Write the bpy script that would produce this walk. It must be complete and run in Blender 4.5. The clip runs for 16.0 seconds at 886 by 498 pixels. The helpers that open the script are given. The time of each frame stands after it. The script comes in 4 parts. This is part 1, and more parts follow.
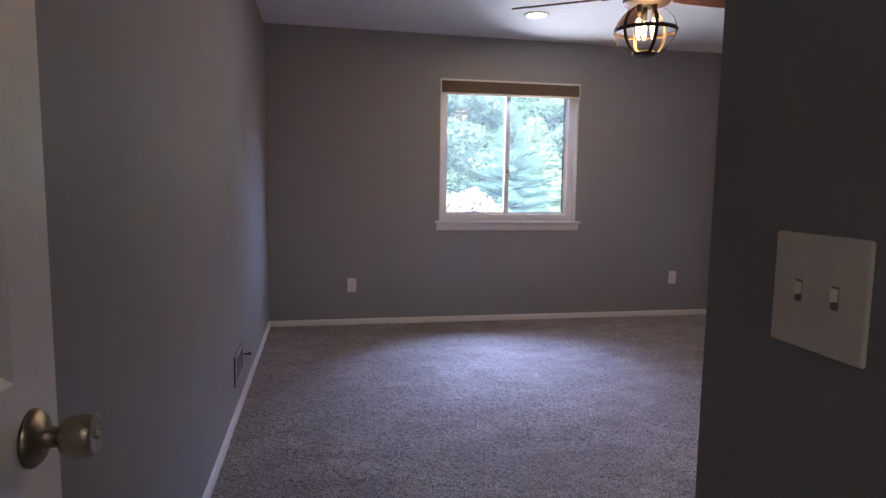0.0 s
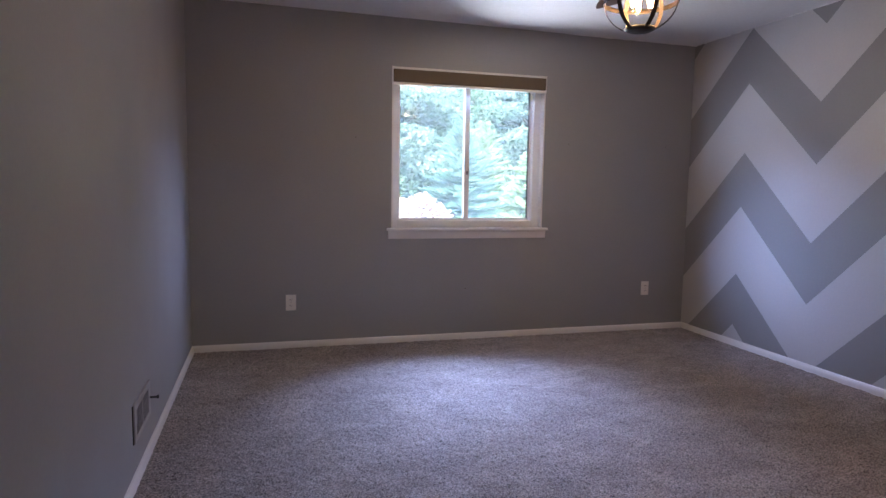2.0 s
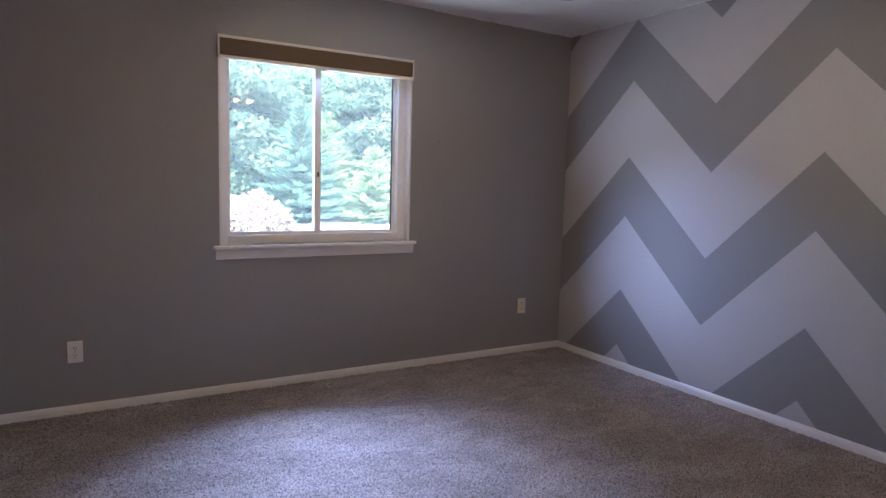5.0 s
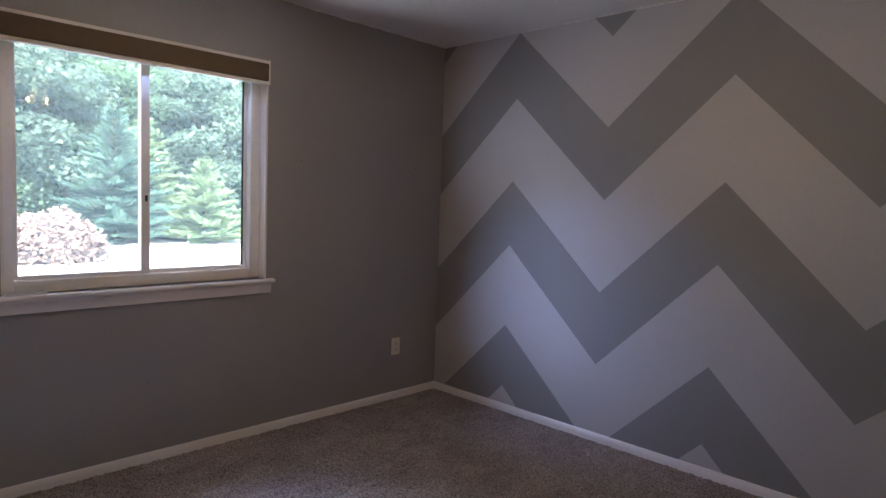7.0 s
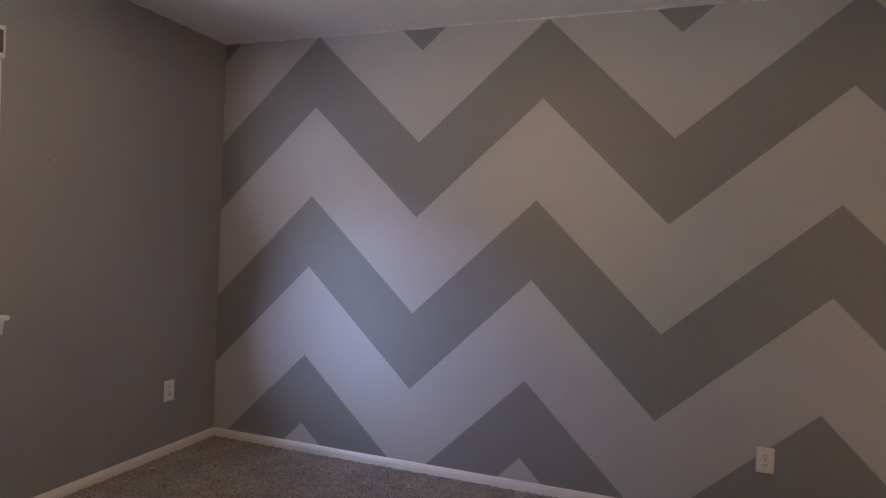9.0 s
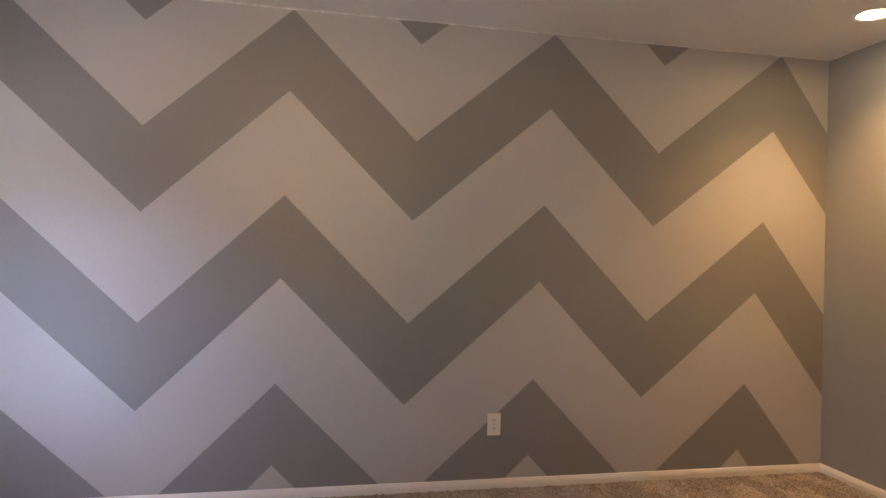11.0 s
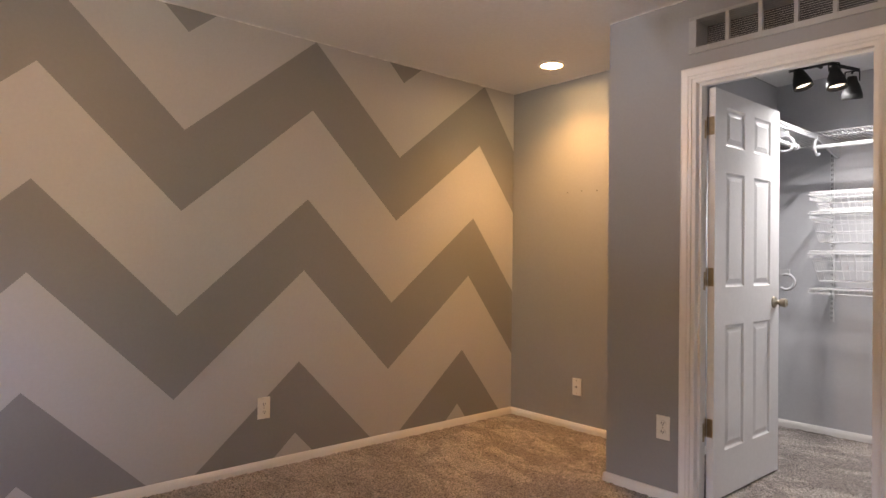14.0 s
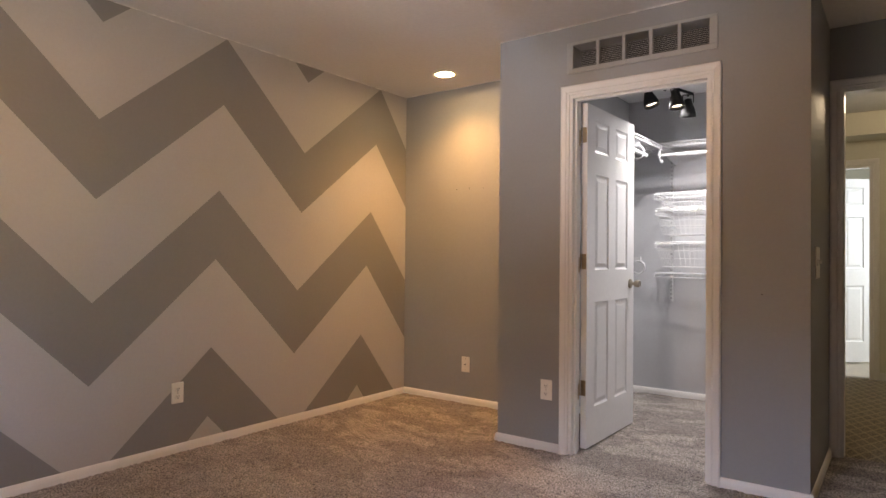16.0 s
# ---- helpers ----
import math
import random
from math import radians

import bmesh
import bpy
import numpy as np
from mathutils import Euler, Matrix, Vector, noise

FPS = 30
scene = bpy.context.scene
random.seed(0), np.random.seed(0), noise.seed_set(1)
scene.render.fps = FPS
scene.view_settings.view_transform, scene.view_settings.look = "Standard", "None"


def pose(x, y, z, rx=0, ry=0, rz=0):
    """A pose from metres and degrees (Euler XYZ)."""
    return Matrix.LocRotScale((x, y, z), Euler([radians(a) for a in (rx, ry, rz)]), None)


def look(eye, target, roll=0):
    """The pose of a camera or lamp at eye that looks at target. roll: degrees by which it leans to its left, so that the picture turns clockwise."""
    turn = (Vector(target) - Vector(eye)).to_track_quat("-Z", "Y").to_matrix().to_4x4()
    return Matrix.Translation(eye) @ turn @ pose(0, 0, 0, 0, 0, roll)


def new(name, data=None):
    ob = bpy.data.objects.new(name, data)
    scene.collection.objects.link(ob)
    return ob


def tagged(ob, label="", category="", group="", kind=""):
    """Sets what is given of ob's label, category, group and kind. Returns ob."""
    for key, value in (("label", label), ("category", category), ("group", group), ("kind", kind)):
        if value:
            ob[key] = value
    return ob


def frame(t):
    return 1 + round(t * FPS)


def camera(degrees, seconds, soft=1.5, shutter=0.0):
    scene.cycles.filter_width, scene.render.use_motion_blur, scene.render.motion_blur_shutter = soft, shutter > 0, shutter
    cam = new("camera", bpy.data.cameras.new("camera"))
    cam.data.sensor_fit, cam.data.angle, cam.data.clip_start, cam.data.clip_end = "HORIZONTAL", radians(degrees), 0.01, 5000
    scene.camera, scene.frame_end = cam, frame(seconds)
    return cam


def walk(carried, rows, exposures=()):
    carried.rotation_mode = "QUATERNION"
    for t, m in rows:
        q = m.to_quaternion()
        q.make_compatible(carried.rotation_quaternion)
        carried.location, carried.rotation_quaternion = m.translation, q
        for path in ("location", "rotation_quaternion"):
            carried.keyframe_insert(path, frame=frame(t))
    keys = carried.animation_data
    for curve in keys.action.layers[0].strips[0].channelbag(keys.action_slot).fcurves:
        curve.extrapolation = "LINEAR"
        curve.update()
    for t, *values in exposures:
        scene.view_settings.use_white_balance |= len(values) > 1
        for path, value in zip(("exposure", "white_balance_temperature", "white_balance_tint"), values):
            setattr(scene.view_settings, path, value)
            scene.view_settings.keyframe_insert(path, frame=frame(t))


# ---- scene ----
cam = camera(70.3, 16.0)
PATH = [
    (0, (-3.554, -5.271, 1.27), (-3.18, -3.318, 1.05), 0.8),
    (0.5, (-3.53, -5.096, 1.275), (-3.122, -3.15, 1.055), 0.7),
    (1, (-3.532, -4.954, 1.24), (-3.081, -3.017, 1.033), 0.8),
    (1.5, (-3.514, -4.801, 1.232), (-3.018, -2.873, 1.034), 0.8),
    (2, (-3.49, -4.654, 1.236), (-2.949, -2.739, 1.038), 0.9),
    (2.5, (-3.479, -4.502, 1.241), (-2.887, -2.602, 1.042), 0.9),
    (3, (-3.465, -4.341, 1.256), (-2.802, -2.465, 1.055), 1.0),
    (3.5, (-3.442, -4.196, 1.259), (-2.696, -2.351, 1.063), 1.1),
    (6, (-3.217, -3.462, 1.356), (-2.004, -1.885, 1.146), 1.9),
    (6.5, (-3.182, -3.301, 1.368), (-1.862, -1.811, 1.176), 2.0),
    (7, (-3.146, -3.149, 1.381), (-1.726, -1.748, 1.23), 2.0),
    (7.5, (-3.139, -3.019, 1.387), (-1.612, -1.732, 1.27), 2.1),
    (8, (-3.128, -2.892, 1.38), (-1.496, -1.74, 1.287), 2.0),
    (8.5, (-3.135, -2.755, 1.363), (-1.382, -1.795, 1.296), 2.1),
    (9, (-3.15, -2.627, 1.316), (-1.274, -1.934, 1.279), 2.3),
    (9.5, (-3.168, -2.488, 1.281), (-1.208, -2.088, 1.266), 2.2),
    (10, (-3.169, -2.35, 1.275), (-1.172, -2.243, 1.271), 1.9),
    (12.5, (-3.181, -1.822, 1.227), (-1.411, -2.754, 1.252), 1.0),
    (13, (-3.195, -1.711, 1.216), (-1.51, -2.788, 1.243), 0.9),
    (13.5, (-3.203, -1.609, 1.209), (-1.609, -2.816, 1.235), 0.8),
    (14, (-3.213, -1.507, 1.207), (-1.71, -2.827, 1.231), 0.7),
    (14.5, (-3.226, -1.411, 1.202), (-1.816, -2.829, 1.224), 0.7),
    (15, (-3.243, -1.308, 1.186), (-1.921, -2.808, 1.209), 0.6),
    (15.5, (-3.258, -1.191, 1.166), (-2.011, -2.754, 1.19), 0.5),
    (16, (-3.27, -1.074, 1.146), (-2.09, -2.688, 1.17), 0.5),
]
EXPOSURES = [(0.0, 3.82, 6100, 13), (3.5, 3.9, 6080, 12), (6.0, 3.5, 6300, 10), (7.5, 3.22, 6600, 10), (8.2, 3.3, 6700, 10), (9.0, 3.70, 6900, 10), (10.0, 4.02, 7300, 10), (12.5, 4.35, 8800, 12), (16.0, 4.33, 8900, 12)]
walk(cam, [(t, look(eye, target, roll)) for t, eye, target, roll in PATH], EXPOSURES)
REC_W, FAN_W, FAR_W, HALL_W, CLOSET_W, SKY_W = 6.2, 1.60, 3.5, 0.68, 7.6, 2.1


# ---- world, sun, exposure ----
world = bpy.data.worlds.new("sky")
scene.world = world
world.use_nodes = True
wn = world.node_tree.nodes
sky = wn.new("ShaderNodeTexSky")
sky.sky_type = "NISHITA"
sky.sun_disc = False
SUN_EL, SUN_ROT = 48.0, 205.0
sky.sun_elevation, sky.sun_rotation = radians(SUN_EL), radians(SUN_ROT)
wn["Background"].inputs["Strength"].default_value = 0.15
world.node_tree.links.new(sky.outputs["Color"], wn["Background"].inputs["Color"])


def lamp(name, kind, m, energy, colour, **more):
    data = bpy.data.lights.new(name, kind)
    data.energy, data.color = energy, colour
    if "angle" in more:
        data.angle = more["angle"]
    if "radius" in more:
        data.shadow_soft_size = more["radius"]
    if "size" in more:
        data.shape, data.size, data.size_y = "RECTANGLE", more["size"][0], more["size"][1]
    if "spread" in more:
        data.spread = radians(more["spread"])
    if "spot" in more:
        data.spot_size, data.spot_blend = radians(more["spot"]), more.get("blend", 0.5)
    ob = new(name, data)
    ob.matrix_world = m
    return ob


SUN_AZ = radians(SUN_ROT)
sun_dir = Vector((math.sin(SUN_AZ) * math.cos(radians(SUN_EL)), math.cos(SUN_AZ) * math.cos(radians(SUN_EL)), math.sin(radians(SUN_EL))))
lamp("sun", "SUN", look(sun_dir * 30, (0, 0, 0)), 3.6, (1.0, 0.94, 0.85), angle=radians(0.5))


# ---- materials ----
def material(name, colour, rough=0.6, metal=0.0, **k):
    """A principled material with two scales of tone and a fine relief.
    big/small: amount of tone change at the scales sb and ss; bump: strength of the relief at scale bs."""
    m = bpy.data.materials.new(name)
    m.use_nodes = True
    nt = m.node_tree
    n, l = nt.nodes, nt.links
    b = n["Principled BSDF"]
    b.inputs["Roughness"].default_value = rough
    b.inputs["Metallic"].default_value = metal
    if "spec" in k:
        b.inputs["Specular IOR Level"].default_value = k["spec"]
    if "sheen" in k:
        b.inputs["Sheen Weight"].default_value = k["sheen"]
    geo = n.new("ShaderNodeNewGeometry")
    pos = geo.outputs["Position"]

    def noise_at(scale, detail=4.0):
        t = n.new("ShaderNodeTexNoise")
        t.inputs["Scale"].default_value = scale
        t.inputs["Detail"].default_value = detail
        l.new(pos, t.inputs["Vector"])
        return t.outputs["Fac"]

    def around(fac, amount):
        r = n.new("ShaderNodeMapRange")
        r.inputs["From Min"].default_value, r.inputs["From Max"].default_value = 0.3, 0.7
        r.inputs["To Min"].default_value, r.inputs["To Max"].default_value = 1 - amount, 1 + amount
        l.new(fac, r.inputs["Value"])
        return r.outputs["Result"]

    def times(a, bb):
        v = n.new("ShaderNodeMath")
        v.operation = "MULTIPLY"
        l.new(a, v.inputs[0])
        l.new(bb, v.inputs[1])
        return v.outputs[0]

    tone = times(around(noise_at(k.get("sb", 1.3)), k.get("big", 0.05)), around(noise_at(k.get("ss", 45.0)), k.get("small", 0.04)))
    if k.get("random"):
        info = n.new("ShaderNodeObjectInfo")
        r = n.new("ShaderNodeMapRange")
        r.inputs["To Min"].default_value, r.inputs["To Max"].default_value = 1 - k["random"], 1 + k["random"]
        l.new(info.outputs["Random"], r.inputs["Value"])
        tone = times(tone, r.outputs["Result"])
    if k.get("island"):
        r = n.new("ShaderNodeMapRange")
        r.inputs["To Min"].default_value, r.inputs["To Max"].default_value = 1 - k["island"], 1 + k["island"]
        l.new(geo.outputs["Random Per Island"], r.inputs["Value"])
        tone = times(tone, r.outputs["Result"])
    sc = n.new("ShaderNodeVectorMath")
    sc.operation = "SCALE"
    l.new(tone, sc.inputs["Scale"])
    sc.inputs[0].default_value = colour
    l.new(sc.outputs[0], b.inputs["Base Color"])
    if k.get("bump", 0):
        bp = n.new("ShaderNodeBump")
        bp.inputs["Strength"].default_value = k["bump"]
        bp.inputs["Distance"].default_value = k.get("bd", 0.002)
        l.new(noise_at(k.get("bs", 120.0), 3.0), bp.inputs["Height"])
        l.new(bp.outputs["Normal"], b.inputs["Normal"])
    if k.get("rough_var"):
        l.new(times(around(noise_at(k.get("sb", 1.3) * 3), k["rough_var"]), n.new("ShaderNodeValue").outputs[0]), b.inputs["Roughness"])
        n["Value"].outputs[0].default_value = rough
    if "emit" in k:
        b.inputs["Emission Color"].default_value = (*k["emit"][0], 1)
        b.inputs["Emission Strength"].default_value = k["emit"][1]
    if "transmit" in k:
        b.inputs["Transmission Weight"].default_value = k["transmit"]
        b.inputs["IOR"].default_value = 1.45
    if "through" in k:
        # light that comes through a thin leaf
        tr = n.new("ShaderNodeBsdfTranslucent")
        mix = n.new("ShaderNodeMixShader")
        mix.inputs[0].default_value = k["through"]
        l.new(sc.outputs[0], tr.inputs["Color"])
        l.new(b.outputs[0], mix.inputs[1])
        l.new(tr.outputs[0], mix.inputs[2])
        l.new(mix.outputs[0], n["Material Output"].inputs["Surface"])
    m["tone"] = 1
    return m


PAINT = dict(big=0.04, small=0.02, sb=1.1, ss=60, bump=0.12, bs=260, bd=0.001, rough_var=0.06)
GREY = (0.29, 0.292, 0.295)
M_WALL = material("wall_paint_grey", GREY, 0.55, **PAINT)
M_CEIL = material("ceiling_paint", (0.74, 0.735, 0.74), 0.75, big=0.03, small=0.03, bump=0.25, bs=140, bd=0.002)
M_TRIM = material("white_trim_paint", (0.74, 0.72, 0.70), 0.35, big=0.02, small=0.01)
M_DOOR = material("white_door_paint", (0.78, 0.77, 0.77), 0.38, big=0.02, small=0.02, bump=0.08, bs=200)
M_VINYL = material("white_vinyl", (0.80, 0.80, 0.80), 0.3, big=0.02, small=0.02)
M_CLOSET = material("closet_wall_paint", (0.48, 0.48, 0.50), 0.55, **PAINT)
M_HALL = material("hall_wall_paint", (0.66, 0.64, 0.55), 0.6, **PAINT)
M_PLATE = material("ivory_plastic", (0.80, 0.76, 0.70), 0.3, big=0.02, small=0.02)
M_SLOT = material("dark_slot", (0.03, 0.03, 0.03), 0.6)
M_NICKEL = material("satin_nickel", (0.40, 0.34, 0.27), 0.3, 1.0, big=0.08, small=0.06, sb=20)
M_BRONZE = material("dark_bronze", (0.020, 0.013, 0.009), 0.55, 0.2, big=0.1, small=0.08, sb=15)
M_BLACK = material("black_metal", (0.012, 0.012, 0.013), 0.6, 0.2)
M_WIRE = material("white_coated_wire", (0.56, 0.56, 0.57), 0.45)
M_BLADE = material("dark_walnut", (0.07, 0.035, 0.022), 0.45, big=0.2, small=0.2, sb=4, ss=60)
M_BLIND = material("brown_blind_fabric", (0.12, 0.088, 0.055), 0.8, big=0.05, small=0.1, ss=400, bump=0.2, bs=500)
M_CAULK = material("white_caulk", (0.75, 0.74, 0.72), 0.6, big=0.2, small=0.2, sb=9)
M_DARKGAP = material("duct_dark", (0.05, 0.05, 0.05), 0.8)
M_BRASS = material("aged_brass", (0.42, 0.33, 0.22), 0.35, 1.0, big=0.1, small=0.1, sb=30)


M_PALE_BAND = material("pale_grey_wall_paint", (0.46, 0.45, 0.45), 0.55, **PAINT)
M_DARK_BAND = material("mid_grey_band_paint", (0.235, 0.232, 0.232), 0.55, **PAINT)


def carpet_material(name, colour, tint):
    """Cut pile: fibre grain, soft tracks where the pile lies the other way."""
    m = material(name, colour, 0.95, big=0.12, small=1.0, sb=6.0, ss=140, bump=1.0, bs=240, bd=0.004, sheen=0.25, spec=0.1)
    nt = m.node_tree
    n, l = nt.nodes, nt.links
    geo = n.new("ShaderNodeNewGeometry")
    t = n.new("ShaderNodeTexNoise")
    t.inputs["Scale"].default_value = 3.1
    t.inputs["Detail"].default_value = 5
    t.inputs["Roughness"].default_value = 0.62
    t.inputs["Distortion"].default_value = 0.9
    strokes = n.new("ShaderNodeMapping")
    strokes.inputs["Rotation"].default_value = (0, 0, radians(35))
    strokes.inputs["Scale"].default_value = (0.75, 1.5, 1.0)
    l.new(geo.outputs["Position"], strokes.inputs["Vector"])
    l.new(strokes.outputs["Vector"], t.inputs["Vector"])
    r = n.new("ShaderNodeMapRange")
    r.inputs["From Min"].default_value, r.inputs["From Max"].default_value = 0.48, 0.54
    l.new(t.outputs["Fac"], r.inputs["Value"])
    mix = n.new("ShaderNodeMix")
    mix.data_type = "RGBA"
    # tracks contrast more towards alcove and closet: raking lamplight put into the colour
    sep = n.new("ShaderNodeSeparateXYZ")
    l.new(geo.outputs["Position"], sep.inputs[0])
    raking = n.new("ShaderNodeMapRange")
    raking.inputs["From Min"].default_value, raking.inputs["From Max"].default_value = -2.9, -4.2
    raking.inputs["To Min"].default_value, raking.inputs["To Max"].default_value = 0.35, 1.0
    l.new(sep.outputs["Y"], raking.inputs["Value"])
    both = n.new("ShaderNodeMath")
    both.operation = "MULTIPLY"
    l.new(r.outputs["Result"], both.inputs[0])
    l.new(raking.outputs["Result"], both.inputs[1])
    l.new(both.outputs[0], mix.inputs["Factor"])
    mix.inputs["A"].default_value = (*colour, 1)
    mix.inputs["B"].default_value = (*tint, 1)
    vm = [x for x in n if x.type == "VECT_MATH"][0]
    l.new(mix.outputs["Result"], vm.inputs[0])
    return m


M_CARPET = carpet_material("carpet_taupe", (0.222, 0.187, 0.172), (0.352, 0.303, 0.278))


# ---- mesh helpers ----
def part(name, bm, mat, parent=None, label=""):
    me = bpy.data.meshes.new(name)
    bm.to_mesh(me)
    bm.free()
    if mat:
        me.materials.append(mat)
    ob = new(name, me)
    if parent:
        ob.parent = parent
    if label:
        ob["label"] = label
    return ob


def thing(name, label, category, m=None, group="", kind=""):
    ob = new(name)
    ob.empty_display_size = 0.05
    if m is not None:
        ob.matrix_world = m
    return tagged(ob, label, category, group, kind)


def box(bm, a, b, bevel=0.0, m=None):
    """A box between two corners, bevelled."""
    a, b = Vector(a), Vector(b)
    lo = Vector((min(a[i], b[i]) for i in range(3)))
    hi = Vector((max(a[i], b[i]) for i in range(3)))
    mm = Matrix.Translation((lo + hi) / 2) @ Matrix.Diagonal((*(hi - lo), 1))
    r = bmesh.ops.create_cube(bm, size=1, matrix=mm)
    if bevel:
        es = list({e for v in r["verts"] for e in v.link_edges})
        r2 = bmesh.ops.bevel(bm, geom=es, offset=bevel, segments=2, profile=0.5, affect="EDGES")
        vs = list({v for f in r2["faces"] for v in f.verts})
    else:
        vs = r["verts"]
    if m is not None:
        bmesh.ops.transform(bm, matrix=m, verts=list({v for v in vs}))
    return bm


def boxes(*pairs, bevel=0.0):
    bm = bmesh.new()
    for a, b in pairs:
        box(bm, a, b, bevel)
    return bm


def rod(bm, a, b, r, r2=None, seg=8, caps=True):
    a, b = Vector(a), Vector(b)
    d = b - a
    m = Matrix.Translation((a + b) / 2) @ d.to_track_quat("Z", "Y").to_matrix().to_4x4()
    bmesh.ops.create_cone(bm, cap_ends=caps, segments=seg, radius1=r, radius2=r if r2 is None else r2, depth=d.length, matrix=m)
    return bm


def lathe(bm, profile, seg=24, m=None, ends=True):
    """Turns (radius, height) pairs about z."""
    rings = []
    for r, h in profile:
        rings.append([bm.verts.new((r * math.cos(2 * math.pi * i / seg), r * math.sin(2 * math.pi * i / seg), h)) for i in range(seg)])
    for p, q in zip(rings, rings[1:]):
        for i in range(seg):
            f = bm.faces.new((p[i], p[(i + 1) % seg], q[(i + 1) % seg], q[i]))
            f.smooth = True
    if ends and profile[0][0] > 1e-4:
        bm.faces.new(list(reversed(rings[0])))
    if ends and profile[-1][0] > 1e-4:
        bm.faces.new(rings[-1])
    if m is not None:
        bmesh.ops.transform(bm, matrix=m, verts=[v for ring in rings for v in ring])
    return bm


def structure(name, bm, mat, label, category):
    return tagged(part(name, bm, mat), label, category, kind="structure")


# ---- the room's shell ----
H = 2.44
XL, XB0, XB1, YC, YE, YD = -4.0, -2.934, -1.295, -4.350, -5.025, -5.25
DX0, DX1, DTOP = -2.505, -1.753, 2.062        # closet doorway
WX0, WX1, WZ0, WZ1 = -2.583, -1.353, 0.918, 2.107  # window opening
EX0, EX1, ETOP = -3.895, -2.985, 2.11        # bedroom doorway
CY = -6.26                                   # closet's back wall
T = 0.11
WH = 2.52                                    # the walls reach into the ceiling


def ceiling_z(x):
    """The ceiling sags a little towards the accent wall."""
    return H - 0.0075 * x



structure("wall_window", boxes(((XL - T, 0, 0), (WX0, 0.16, WH)), ((WX1, 0, 0), (T, 0.16, WH)),
          ((WX0, 0, 0), (WX1, 0.16, WZ0)), ((WX0, 0, WZ1), (WX1, 0.16, WH))), M_WALL, "dark grey painted wall around the window", "wall")
accent = structure("wall_chevron", boxes(((0, YE - T, 0), (T, 0, WH))), M_PALE_BAND, "accent wall painted with two-tone grey zigzag bands", "wall")
structure("wall_left", boxes(((XL - T, -5.36, 0), (XL, 0, WH))), M_WALL, "plain grey painted side wall", "wall")
structure("wall_alcove", boxes(((XB1, YE - T, 0), (0, YE, WH))), M_WALL, "grey painted wall in the lamp-lit alcove", "wall")
structure("wall_closet_front", boxes(((DX1, YC - T, 0), (XB1, YC, WH)), ((XB0, YC - T, 0), (DX0, YC, WH)),
          ((DX0, YC - T, DTOP), (DX1, YC, 2.207)), ((DX0, YC - T, 2.338), (DX1, YC, WH)), ((DX0, YC - T, 2.207), (-2.503, YC, 2.338)), ((-1.771, YC - T, 2.207), (DX1, YC, 2.338))), M_WALL, "grey painted wall around the closet doorway", "wall")
structure("wall_closet_side", boxes(((XB1 - T, CY - T, 0), (XB1, YC - T, WH))), M_WALL, "grey painted return wall of the closet", "wall")
structure("wall_entry", boxes(((XB0, YD - T, 0), (XB0 + T, YC - T, WH)), ((-2.90, CY - T, 0), (XB0 + T, YD - T, WH))), M_WALL, "grey painted entry wall with a light switch", "wall")
structure("wall_closet_back", boxes(((XB0 + T, CY - T, 0), (XB1 - T, CY, WH))), M_CLOSET, "pale grey back wall of the closet", "wall")
structure("wall_door", boxes(((EX1, YD - T, 0), (XB0, YD, WH)), ((XL, YD - T, 0), (EX0, YD, WH)),
          ((EX0, YD - T, ETOP), (EX1, YD, WH))), M_WALL, "grey painted wall around the bedroom doorway", "wall")
bm = boxes(((XL - T, -5.36, H), (T, 0.16, H + 0.1)), ((XB0, CY - T, H), (XB1, -5.36, H + 0.1)))
for v in bm.verts:
    v.co.z += ceiling_z(v.co.x) - H
structure("ceiling", bm, M_CEIL, "white textured bedroom ceiling", "ceiling")


# the zigzag's turning lines, from the window corner to the alcove: height of the middle, lean, sag; peaks and valleys in turn
TURNS = ((0.010, 0.0, 0.0), (-0.643, -0.013, 0.0), (-1.301, 0.0, 0.0), (-1.954, -0.024, 0.0), (-2.591, -0.024, 0.0),
         (-3.290, -0.045, 0.002), (-3.926, -0.054, 0.014), (-4.602, -0.104, -0.043), (-5.118, -0.10, 0.0))
# each painted band: its upper edge and its lower edge, as heights at a valley and at a peak
BANDS = (((2.80, 3.40), (2.318, 2.93)), ((1.823, 2.437), (1.418, 2.036)), ((0.897, 1.523), (0.483, 1.117)), ((-0.02, 0.602), (-0.43, 0.205)))


def painted_band(upper, lower):
    """One zigzag band of paint on the accent wall, cut off at the ceiling, the floor and the two corners."""
    bm = bmesh.new()
    rows = []
    for i, (y, lean, sag) in enumerate(TURNS):
        row = []
        for edge in (upper, lower):
            z = edge[i % 2]
            z += sag * min(1.0, max(0.0, (2.437 - z) / 0.5)) * min(1.0, max(0.2, z / 0.6))
            row.append(bm.verts.new((-0.0008, y + lean * (z - 1.4), z)))
        rows.append(row)
    for p, q in zip(rows, rows[1:]):
        bm.faces.new((p[0], p[1], q[1], q[0]))
    for point, way in (((0, 0, H - 0.001), (0, 0, 1)), ((0, 0, 0.005), (0, 0, -1)), ((0, -0.001, 0), (0, 1, 0)), ((0, YE + 0.001, 0), (0, -1, 0))):
        bmesh.ops.bisect_plane(bm, geom=bm.verts[:] + bm.edges[:] + bm.faces[:], plane_co=point, plane_no=way, clear_outer=True)
    return bm


